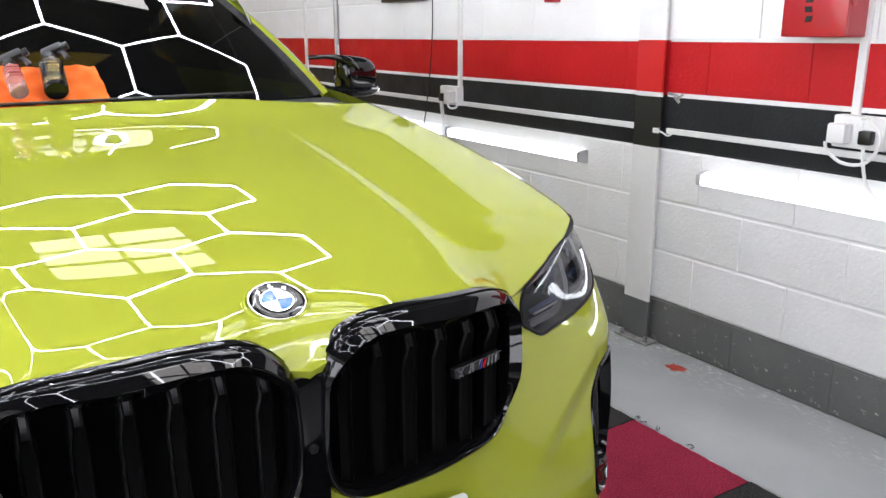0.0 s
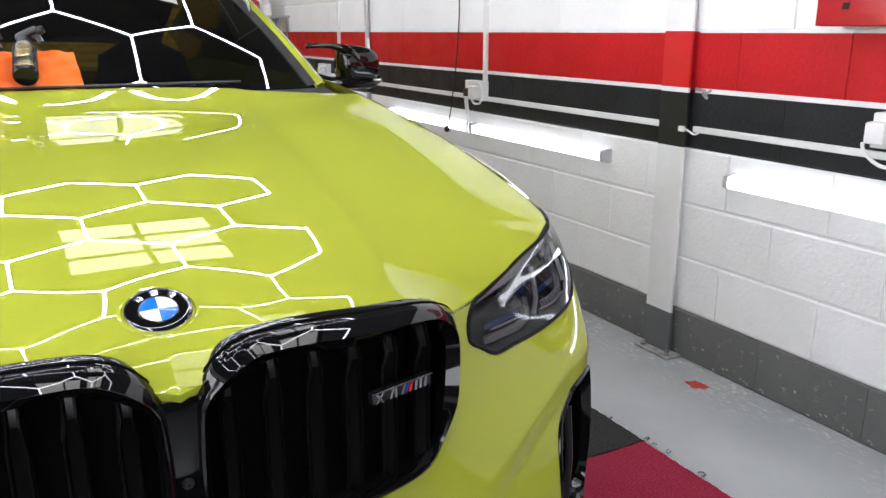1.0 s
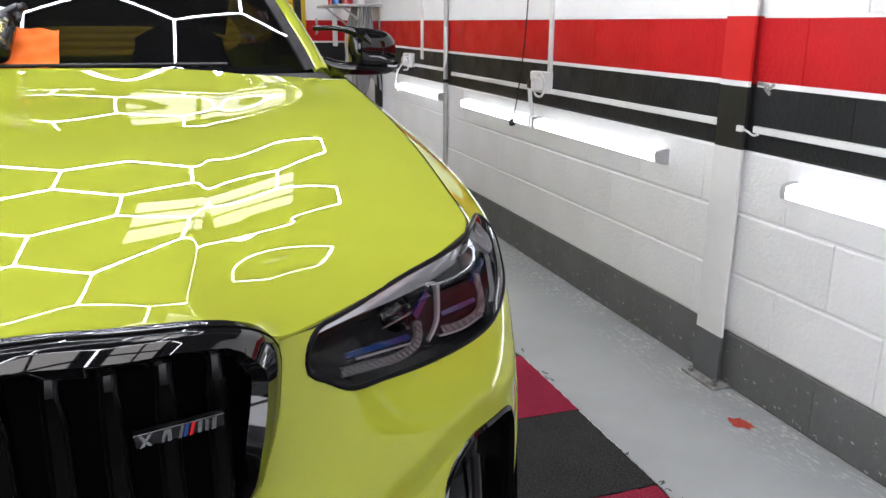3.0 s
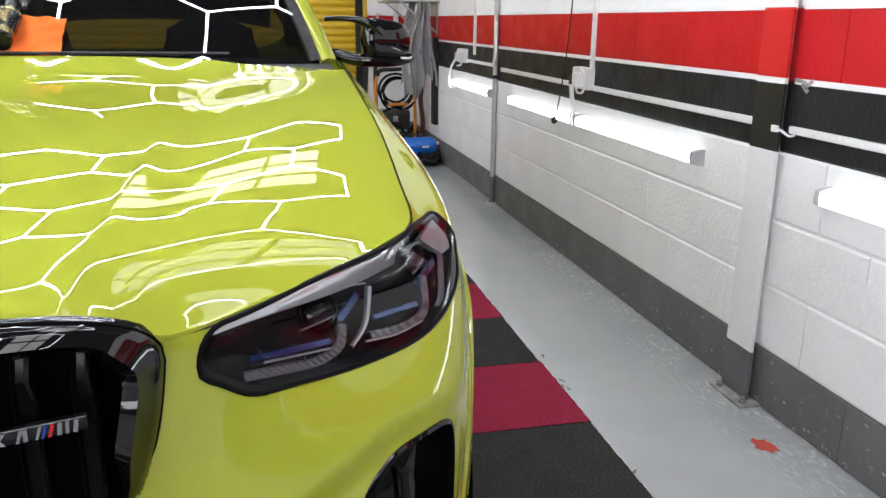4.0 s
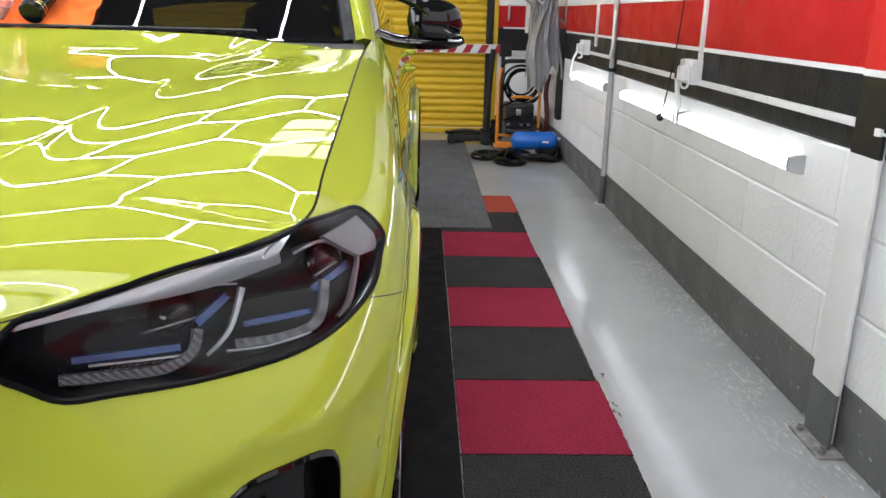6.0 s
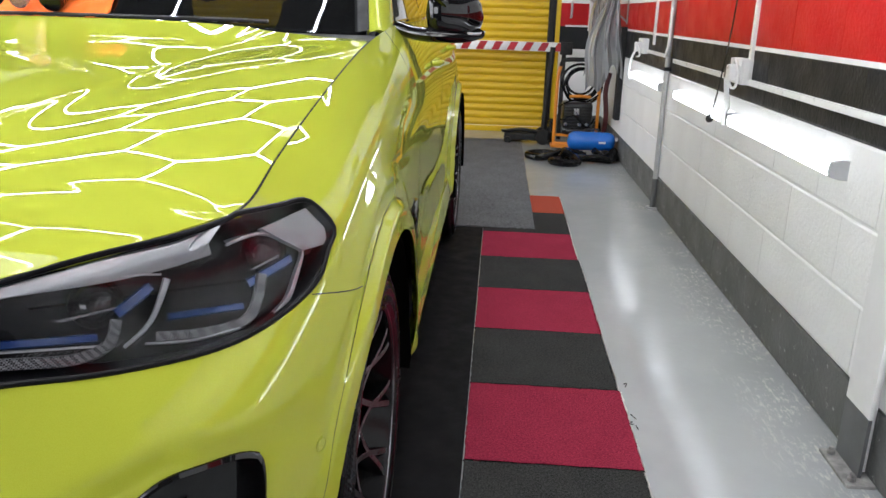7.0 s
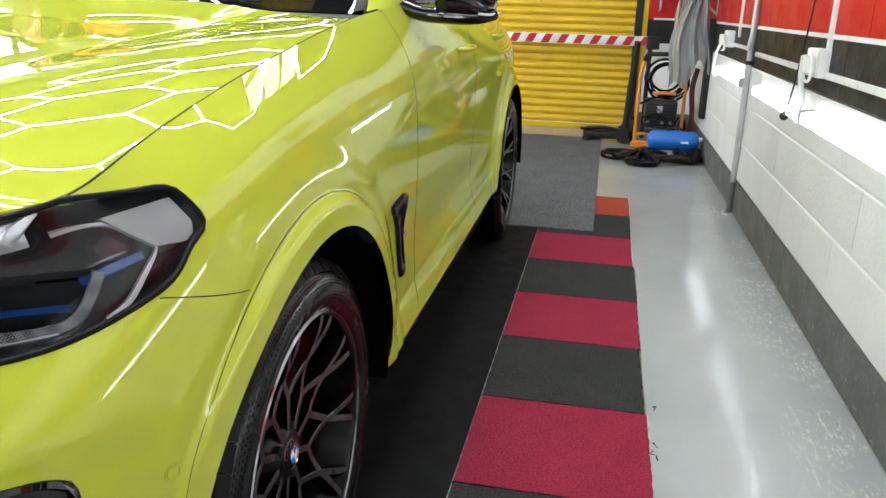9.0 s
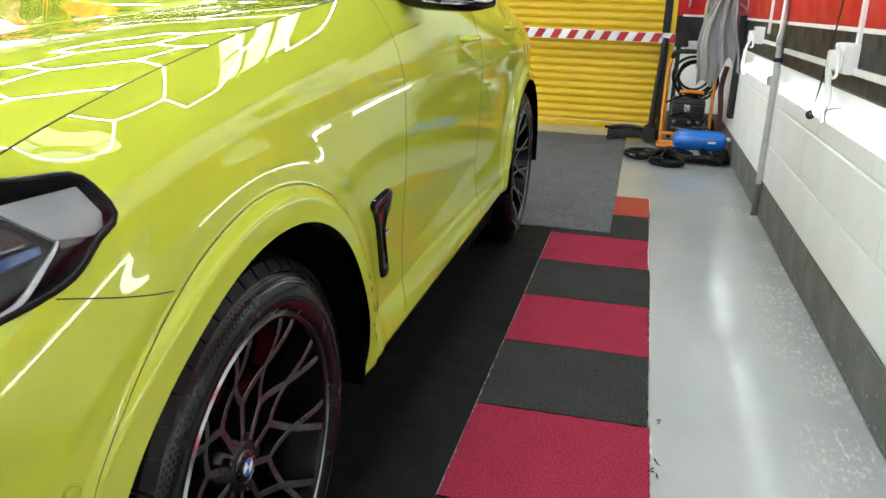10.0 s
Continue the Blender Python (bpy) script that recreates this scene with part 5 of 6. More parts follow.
both(side_glass(0.97, 1.85, "side_window", "dark front side window"))
both(side_glass(1.88, 3.1, "side_window", "dark rear side window"))
belt_line = [Vector(edge_at(8.95 + 4.0 * k / 40)) + Vector((0.0, 0, 0.004)) for k in range(41)]
both(part("belt_trim", tube(bmesh.new(), belt_line, 0.009, 8), M["gloss_black"], car, "gloss black window trim"))


# ---- mirrors
def mirror():
    shell = bmesh.new()
    rows = []
    for k in range(19):
        t = k / 18
        x = 0.915 + 0.175 * t
        e = max(1 - abs(2 * t - 1.0) ** 3.5, 0.0) ** 0.45 if t > 0.5 else max(1 - abs(1 - 2 * t) ** 5, 0.0) ** 0.4
        e = max(e, 0.02)
        hy, hz = 0.066 * e, (0.078 - 0.014 * t) * e
        cy, cz = 1.03 + 0.035 * t, 1.236 - 0.010 * t
        ring = []
        for j in range(28):
            a = 2 * math.pi * j / 28
            c, s = math.cos(a), math.sin(a)
            ring.append(Vector((x, cy + hy * math.copysign(abs(c) ** 0.65, c), cz + hz * math.copysign(abs(s) ** 0.6, s))))
        rows.append(ring)
    grid(shell, rows, True)
    bmesh.ops.recalc_face_normals(shell, faces=shell.faces[:])
    top = part("mirror", shell, M["gloss_black"], car, "gloss black two-stalk door mirror", smooth=60)
    arm = spline([(0.80, 1.03, 1.302), (0.85, 1.01, 1.304), (0.90, 1.0, 1.300), (0.945, 1.0, 1.285), (0.975, 1.01, 1.26)], 20)
    part("upper_stalk", tube(bmesh.new(), arm, [0.014 + 0.022 * smoothstep(0.3, 1, k / 19) for k in range(20)], 10, flat=0.6), M["gloss_black"], top)
    foot = spline([(0.83, 1.02, 1.192), (0.88, 1.01, 1.176), (0.95, 1.005, 1.170), (1.03, 1.02, 1.168), (1.075, 1.05, 1.178)], 22)
    part("lower_stalk", tube(bmesh.new(), foot, [0.044 - 0.016 * abs(k / 21 - 0.35) for k in range(22)], 12, flat=0.5), M["gloss_black"], top)
    part("indicator", tube(bmesh.new(), spline([(1.045, 0.992, 1.180), (1.075, 1.008, 1.178), (1.094, 1.04, 1.184)], 10), 0.004, 6), M["light_guide"], top, "clear indicator strip")
    glass = bmesh.new()
    grid(glass, [[Vector((x, 1.098 + 0.01 * (x - 0.92) / 0.15, z)) for x in (0.935, 0.98, 1.03, 1.07)] for z in (1.185, 1.23, 1.275)])
    part("mirror_glass", glass, M["chrome"], top)
    return top


both(mirror())

# ---- wipers and cabin
for x0, x1 in ((0.50, -0.15), (-0.10, -0.70)):
    p = [screen_point(a / 0.765, 0.02) + Vector((0, -0.012, 0.016)) for a in np.linspace(x0, x1, 14)]
    arm = part("wiper", tube(bmesh.new(), p, 0.008, 6, flat=0.6), M["satin_black"], car, "black wiper parked under the bonnet edge")
    part("blade", tube(bmesh.new(), [q + Vector((0, 0.012, -0.004)) for q in p], 0.004, 5), M["rubber"], arm)
dash = bmesh.new()
grid(dash, [[Vector((0.74 * s / 6, y + 0.05 * (s / 6) ** 2, z)) for s in range(-6, 7)] for y, z in ((0.82, 1.10), (0.95, 1.14), (1.15, 1.17), (1.28, 1.15), (1.34, 1.05), (1.34, 0.75), (1.2, 0.5))])
part("dashboard", dash, M["interior"], car, "dark grey dashboard", smooth=60)
part("cabin_floor", boxed(-0.8, 0.8, 0.8, 3.4, 0.52, 0.56), M["interior"], car)


def seat(x):
    bm = bmesh.new()
    rows = []
    for k in range(17):
        t = k / 16
        w = 0.24 * (1 - 0.25 * smoothstep(0.55, 0.8, t)) * (0.5 if t > 0.86 else 1)
        z, y = 0.62 + 0.78 * t, 1.86 + 0.22 * t
        rows.append([Vector((x + w * math.copysign(abs(math.cos(a)) ** 0.6, math.cos(a)), y + 0.06 * math.sin(a), z)) for a in (2 * math.pi * j / 20 for j in range(20))])
    made = grid(bm, rows, True)
    bm.faces.new(made[-1])
    box(bm, x - 0.25, x + 0.25, 1.36, 1.9, 0.56, 0.72, 0.05)
    bmesh.ops.recalc_face_normals(bm, faces=bm.faces[:])
    return part("seat", bm, M["interior"], car, "dark leather sports seat")


seat(0.38)
seat(-0.38)
wheel_rim = [Vector((-0.38 + 0.18 * math.cos(a), 1.42 + 0.07 * math.sin(a), 1.06 + 0.165 * math.sin(a))) for a in (2 * math.pi * k / 40 for k in range(40))]
part("steering_wheel", tube(bmesh.new(), wheel_rim, 0.015, 8, True), M["interior"], car)


# ---------------------------------------------------------------- things against the block wall
M["cap_grey"] = varied("pale_grey_plastic", (0.38, 0.39, 0.40), (0.46, 0.47, 0.48), 0.45, 10, 150, 0.05, 0.0005)


def batten(y0, y1, label):
    top = thing("batten_light", label, "light", pose(WALL, y0, 0.80), "wall battens")
    long = y1 - y0
    ring = [(-0.002, -0.030), (-0.030, -0.029), (-0.0545, -0.021), (-0.058, 0.0), (-0.0545, 0.021), (-0.030, 0.029), (-0.002, 0.030)]
    bm = bmesh.new()
    grid(bm, [[(x, y, z) for x, z in ring] for y in (0.022, long / 2, long - 0.022)])
    bmesh.ops.recalc_face_normals(bm, faces=bm.faces[:])
    for f in bm.faces:
        f.material_index = 0 if abs(f.calc_center_median().z) < 0.018 else 1
    part("diffuser", bm, [M["batten"], M["batten_side"]], top, "glowing white diffuser", smooth=60)
    for a, b in ((0.0, 0.022), (long - 0.022, long)):
        cap = bmesh.new()
        rows = [[(x * 1.04, y, z * 1.05) for x, z in ring] for y in (a, b)]
        made = grid(cap, rows)
        for row in made:
            cap.faces.new(row)
        bmesh.ops.recalc_face_normals(cap, faces=cap.faces[:])
        part("end_cap", cap, M["cap_grey"], top, "pale grey plastic end cap")
    return top


batten(0.004, 1.214, "white LED batten lit on the block wall")
batten(1.232, 2.40, "white LED batten lit on the block wall")
batten(2.86, 4.02, "white LED batten lit on the block wall")
batten(-1.91, -0.706, "white LED batten lit on the block wall")


def trunking(name, x0, x1, y0, y1, z0, z1):
    return tagged(part(name, boxed(x0, x1, y0, y1, z0, z1, 0.003), M["plastic_white"]), "white plastic cable trunking on the wall", "trunking")


trunking("cable_trunking", WALL - 0.016, WALL - 0.001, -3.2, -0.49, 0.962, 0.986)
trunking("cable_trunking", WALL - 0.016, WALL - 0.001, -0.32, 2.70, 0.966, 0.992)
trunking("cable_trunking", WALL - 0.016, WALL - 0.001, 2.86, 3.70, 0.985, 1.008)
trunking("cable_trunking", WALL - 0.018, WALL - 0.001, -1.335, -1.305, 1.085, CEIL - 0.001)
trunking("cable_trunking", WALL - 0.018, WALL - 0.001, 1.105, 1.140, 1.05, CEIL - 0.001)
trunking("cable_trunking", WALL - 0.018, WALL - 0.001, 3.40, 3.44, 1.05, CEIL - 0.001)
tagged(part("cable_trunking", boxed(0.43, 0.48, NORTH - 0.03, NORTH - 0.001, 1.08, CEIL - 0.001, 0.003), M["plastic_white"]), "white plastic cable trunking on the end wall", "trunking")


def wall_socket(y, z, white_plug):
    top = thing("wall_socket", "white double wall socket with plugs and flex", "socket", pose(WALL, y, z))
    part("back_box", boxed(-0.045, 0.0, -0.092, 0.092, -0.055, 0.055, 0.004), M["plastic_white"], top)
    part("face_plate", boxed(-0.052, -0.046, -0.090, 0.090, -0.053, 0.053, 0.002), M["plastic_white"], top)
    for a in (-0.012, 0.012):
        part("switch", boxed(-0.056, -0.053, a - 0.006, a + 0.006, 0.018, 0.034, 0.001), M["plastic_white"], top)
    part("black_plug", boxed(-0.085, -0.053, 0.018 if white_plug < 0 else -0.062, 0.062 if white_plug < 0 else -0.018, -0.035, 0.012, 0.008), M["satin_black"], top, "black moulded plug")
    s = white_plug
    part("white_plug", boxed(-0.100, -0.053, *sorted((s * 0.02, s * 0.085)), -0.038, 0.030, 0.010), M["plastic_white"], top, "white adaptor plug")
    return top


def flex(name, points, r, mat="plastic_white", label="white flex hanging on the wall", n=40):
    return tagged(part(name, tube(bmesh.new(), spline(points, n), r, 7), M[mat]), label, "cable")


wall_socket(1.19, 1.022, -1)
flex("flex", [(.56, 1.12, 1.06), (.55, 1.07, 1.075), (.555, 1.035, 1.03), (.56, 1.06, .965), (.56, 1.13, .955), (.555, 1.16, .99)], 0.006)
flex("flex", [(.565, 1.23, .985), (.575, 1.235, .92), (.585, 1.228, .86), (.57, 1.222, .82), (.575, 1.22, .775)], 0.012, label="white flex down to the lamp joint")
wall_socket(-1.36, 1.055, 1)
flex("flex", [(.615, -1.335, 1.09), (.565, -1.41, 1.11), (.55, -1.46, 1.04), (.55, -1.42, .965), (.55, -1.34, .955), (.55, -1.28, .99), (.55, -1.27, 1.02)], 0.006)
flex("flex", [(.56, -1.40, 1.01), (.575, -1.40, .95), (.58, -1.42, .88), (.575, -1.47, .835)], 0.006)
wall_socket(3.74, 1.03, -1)
flex("flex", [(.56, 3.68, 1.05), (.56, 3.60, 1.02), (.57, 3.62, .965), (.57, 3.74, .95)], 0.007)
flex("flex", [(.57, 3.80, 1.0), (.56, 3.92, .92), (.56, 3.99, .80), (.58, 4.01, .755), (.60, 3.98, .76)], 0.010)
flex("flex", [(.60, 2.74, 1.30), (.595, 2.72, 1.10), (.59, 2.74, 1.04), (.60, 2.80, 1.0), (.62, 2.88, .995)], 0.008)
flex("pull_cord", [(.628, 1.405, CEIL - 0.002), (.626, 1.42, 1.8), (.622, 1.43, 1.30), (.60, 1.46, .95), (.585, 1.485, .79)], 0.0035, "matt_black", "thin black cord hanging down the wall")
tagged(part("cord_clip", tube(bmesh.new(), spline([(.583, 1.487, .795), (.58, 1.49, .77), (.575, 1.50, .755)], 8), [0.008, 0.012, 0.016, 0.019, 0.02, 0.018, 0.013, 0.006], 8), M["matt_black"]), "small black clip on the hanging cord", "clip")


# vertical conduit with a dark worn foot
pipe = thing("wall_pipe", "grey galvanised pipe standing against the wall", "pipe", pose(0.614, 2.79, 0))
part("shaft", tube(bmesh.new(), [Vector((0, 0, z)) for z in (0.20, 1.0, 1.9, CEIL)], 0.0175, 14), M["galvanised"], pipe)
part("foot", tube(bmesh.new(), [Vector((0, 0, z)) for z in (0.012, 0.12, 0.205)], 0.018, 14), M["grey_block"], pipe, "foot painted dark grey")
part("flange", lathe(bmesh.new(), ((0.0, 0.045), (0.012, 0.045), (0.014, 0.028)), "z", 20), M["galvanised"], pipe)
part("clip", boxed(-0.022, 0.024, -0.022, 0.022, 0.91, 0.935, 0.003), M["black_block"], pipe)


# steel column painted in the wall's bands
def column():
    top = thing("steel_column", "steel column flange painted in the wall's bands", "column", kind="structure")
    y0, y1 = -0.475, -0.325
    for key, lo, hi in (("grey", 0.012, 0.193), ("white", 0.193, 0.900), ("black", 0.900, 1.117), ("white", 1.117, 1.136), ("red", 1.136, 1.352), ("white", 1.352, CEIL)):
        part("flange", boxed(0.600, 0.610, y0, y1, lo, hi), M[{"grey": "col_grey", "white": "white_paint", "black": "col_black", "red": "col_red"}[key]], top, smooth=0)
    part("web", boxed(0.610, 0.637, y0 + 0.035, y0 + 0.047, 0.0, CEIL), M["white_paint"], top, smooth=0)
    part("web", boxed(0.610, 0.637, y1 - 0.008, y1, 0.0, CEIL), M["white_paint"], top, smooth=0)
    plate = part("base_plate", boxed(0.555, 0.637, y0 - 0.04, y1 + 0.01, 0.0, 0.011, 0.004), M["worn_grey"], top, "worn grey base plate")
    for y in (y0 - 0.015, y1 - 0.02):
        part("bolt", lathe(bmesh.new(), ((0.011, 0.012), (0.022, 0.012), (0.024, 0.009), (0.034, 0.007), (0.034, 0.001)), "z", 8, (0.578, y, 0)), M["worn_grey"], plate)
    part("clip", boxed(0.590, 0.600, y0, y0 + 0.03, 0.964, 0.985, 0.002), M["plastic_white"], top)
    return top


M["col_grey"] = varied("grey_gloss_paint", (0.09, 0.093, 0.096), (0.12, 0.124, 0.127), 0.4, 4, 60, 0.2, 0.001)
M["col_black"] = varied("black_gloss_paint", (0.012, 0.012, 0.013), (0.018, 0.018, 0.019), 0.4, 4, 60, 0.2, 0.001)
M["col_red"] = varied("red_gloss_paint", (0.52, 0.012, 0.014), (0.58, 0.016, 0.018), 0.38, 4, 60, 0.2, 0.001)
M["worn_grey"] = varied("worn_grey_paint", (0.14, 0.14, 0.138), (0.40, 0.39, 0.37), 0.6, 22, 90, 0.5, 0.003)
column()
flex("flex", [(.597, -.465, .975), (.605, -.485, .968), (.618, -.505, .955), (.632, -.515, .96)], 0.004)
# torn paint by the column
for k, (y, z, l, a) in enumerate(((-.51, 1.128, .055, 8), (-.545, 1.12, .045, -35), (-.53, 1.108, .035, 40))):
    tagged(part("paint_flake", boxed(-0.002, 0.004, -l / 2, l / 2, -0.006, 0.006, 0.0015), M["worn_grey"]), "curled flake of torn wall paint", "paint flake").matrix_basis = pose(WALL - 0.007, y, z, a, 0, 6)

# white lines of paint between the bands
for a, b in ((SOUTH, -0.478), (-0.322, NORTH)):
    tagged(part("paint_line", boxed(WALL - 0.0062, WALL - 0.0042, a, b, 1.117, 1.135), M["white_paint"], smooth=0), "white painted line on the wall", "line", kind="structure")
    tagged(part("paint_line", boxed(WALL - 0.0062, WALL - 0.0042, a, b, 1.345, 1.357), M["white_paint"], smooth=0), "white painted line on the wall", "line", kind="structure")
tagged(part("paint_line", boxed(0.20, WALL - 0.008, NORTH - 0.0062, NORTH - 0.0042, 1.117, 1.135), M["white_paint"], smooth=0), "white painted line on the end wall", "line", kind="structure")

# red cabinet high on the wall
cabinet = thing("wall_cabinet", "red metal wall cabinet with black vertical lettering", "cabinet", pose(WALL, -1.205, 1.366))
part("body", boxed(-0.120, -0.001, -0.115, 0.115, 0.0, 0.42, 0.004), M["red_paint"], cabinet)
door = part("door", boxed(-0.136, -0.122, -0.118, 0.118, 0.002, 0.418, 0.003), M["red_paint"], cabinet)
for k in range(9):
    part("lettering", slanted(bmesh.new(), -0.010 - 0.002 * (k % 3), 0.012 + 0.002 * (k % 2), 0.0, 0.019, 0.0, 0.002, 0.004 * (-1) ** k), M["matt_black"], door, "unreadable black lettering").matrix_basis = pose(-0.1385, 0.02, 0.05 + 0.031 * k, 0, 0, -90)
part("latch", boxed(-0.118, -0.10, -0.123, -0.116, 0.10, 0.13, 0.002), M["red_paint"], cabinet)
tagged(part("alarm_button", boxed(-0.05, 0.0, -0.035, 0.035, 0.0, 0.07, 0.004), M["red_paint"]), "small red box high on the wall", "alarm").matrix_basis = pose(WALL, 0.28, 1.527)
tagged(part("wall_panel", boxed(-0.06, 0.0, -0.25, 0.25, 0.0, 0.30, 0.006), M["satin_black"]), "black panel high on the wall", "panel").matrix_basis = pose(WALL, 1.75, 1.578)

# ---------------------------------------------------------------- floor coverings
M["backing"] = varied("pale_carpet_backing", (0.42, 0.40, 0.36), (0.58, 0.56, 0.52), 0.9, 30, 200, 0.5, 0.002)
RED, BLACK, FADED = M["red_carpet"], M["black_carpet"], M["orange_carpet"]


def frayed(x0, x1, y0, y1, z0, z1, seed):
    """A carpet tile with an uneven cut edge."""
    rng = random.Random(seed)
    n = 26
    ring = []
    for (ax, ay), (bx, by) in (((x0, y0), (x1, y0)), ((x1, y0), (x1, y1)), ((x1, y1), (x0, y1)), ((x0, y1), (x0, y0))):
        for k in range(n):
            j = 0.0022 if k else 0.0
            ring.append((ax + (bx - ax) * k / n + rng.uniform(-j, j), ay + (by - ay) * k / n + rng.uniform(-j, j)))
    bm = bmesh.new()
    low = [bm.verts.new((x, y, z0)) for x, y in ring]
    mid = [bm.verts.new((x, y, z1 - 0.002)) for x, y in ring]
    cx, cy = (x0 + x1) / 2, (y0 + y1) / 2
    top = [bm.verts.new((x + (0.003 if x < cx else -0.003), y + (0.003 if y < cy else -0.003), z1)) for x, y in ring]
    for a, b in ((low, mid), (mid, top)):
        for k in range(len(a)):
            bm.faces.new((a[k], a[(k + 1) % len(a)], b[(k + 1) % len(a)], b[k]))
    bm.faces.new(top)
    bm.faces.new(low[::-1])
    return bm


for k in range(-6, 6):
    red = k % 2 == 1 or k == 5
    mat = FADED if k == 5 else RED if (k % 2 != 0) else BLACK
    words = "faded red" if mat is FADED else "dark red" if mat is RED else "charcoal"
    end = 0.003 * ((k * 7) % 3 - 1)
    tile = tagged(part("carpet_tile", frayed(-0.512, end, 0.5 * k + 0.001, 0.5 * k + 0.499, 0.0, 0.0065, k + 50), mat, smooth=0), words + " carpet tile laid on the painted floor", "carpet tile", "carpet tiles")
    part("backing", frayed(end - 0.004, end + 0.0055, 0.5 * k + 0.003, 0.5 * k + 0.497, 0.0006, 0.0042, k + 90), M["backing"], tile, "pale frayed backing at the cut edge", smooth=0)
    # a near-black strip is the thin shadow along each tile's seam
    part("pile_edge", frayed(-0.5128, end + 0.0004, 0.5 * k - 0.0012, 0.5 * k + 0.0022, 0.0004, 0.0058, k + 130), M["rubber_mat"], tile, "dark strip laid as the shadow in the seam between tiles", smooth=0)
tagged(part("rubber_mat", boxed(-2.75, -0.516, -3.3, 2.08, 0.0, 0.005, 0.001), M["rubber_mat"], smooth=0), "black rubber mat under the car", "mat")
tagged(part("carpet_runner", frayed(-2.9, -0.206, 2.083, 5.52, 0.0068, 0.0125, 9), M["grey_carpet"], smooth=0), "grey carpet laid towards the shutter", "carpet")
tagged(part("carpet_runner", frayed(-2.9, -0.215, 2.6, 5.5, 0.0, 0.0066, 10), M["grey_carpet"], smooth=0), "grey carpet underlay towards the shutter", "carpet")
# spilled red paint and loose threads
bm = bmesh.new()
rng = random.Random(4)
ring = [bm.verts.new((0.493 + 0.036 * math.cos(a) * rng.uniform(0.55, 1.2), -0.755 + 0.05 * math.sin(a) * rng.uniform(0.55, 1.2), 0.0012)) for a in (2 * math.pi * k / 22 for k in range(22))]
bm.faces.new(ring)
M["red_spill"] = varied("red_floor_paint", (0.34, 0.035, 0.025), (0.48, 0.07, 0.045), 0.5, 30, 90, 0.4, 0.001)
tagged(part("paint_spill", bm, M["red_spill"], smooth=0), "small red paint spill on the floor", "paint", kind="structure")
for k in range(9):
    y, x = rng.uniform(-1.3, 0.4), 0.004 + rng.uniform(0, 0.03)
    pts = [(x + rng.uniform(-.012, .012), y + rng.uniform(-.015, .015), 0.004 + 0.004 * rng.random()) for _ in range(4)]
    tagged(part("loose_thread", tube(bmesh.new(), spline(pts, 12), 0.0016, 4), M["black_carpet"]), "loose carpet thread on the floor", "thread", "carpet threads")


# ---------------------------------------------------------------- corner by the shutter
def barrier():
    top = thing("barrier_board", "red and white striped barrier board across the shutter", "barrier")
    y = 5.72
    part("board", boxed(-3.6, 0.14, y, y + 0.022, 0.876, 0.966, 0.003), M["plastic_white"], top)
    for k in range(24):
        x = -3.5 + 0.155 * k
        if x < 0.10:
            part("stripe", slanted(bmesh.new(), x, x + 0.075, 0.880, 0.962, y - 0.003, y - 0.001, 0.045), M["red_paint"], top, smooth=0)
    part("bracket", boxed(0.14, 0.26, y - 0.02, y + 0.06, 0.85, 0.97, 0.006), M["matt_black"], top, "black end bracket")
    part("post", boxed(0.16, 0.20, y + 0.01, y + 0.05, 0.0, 0.86, 0.004), M["matt_black"], top)
    part("post", boxed(-3.55, -3.50, y + 0.024, y + 0.064, 0.0, 0.95, 0.004), M["matt_black"], top)


barrier()


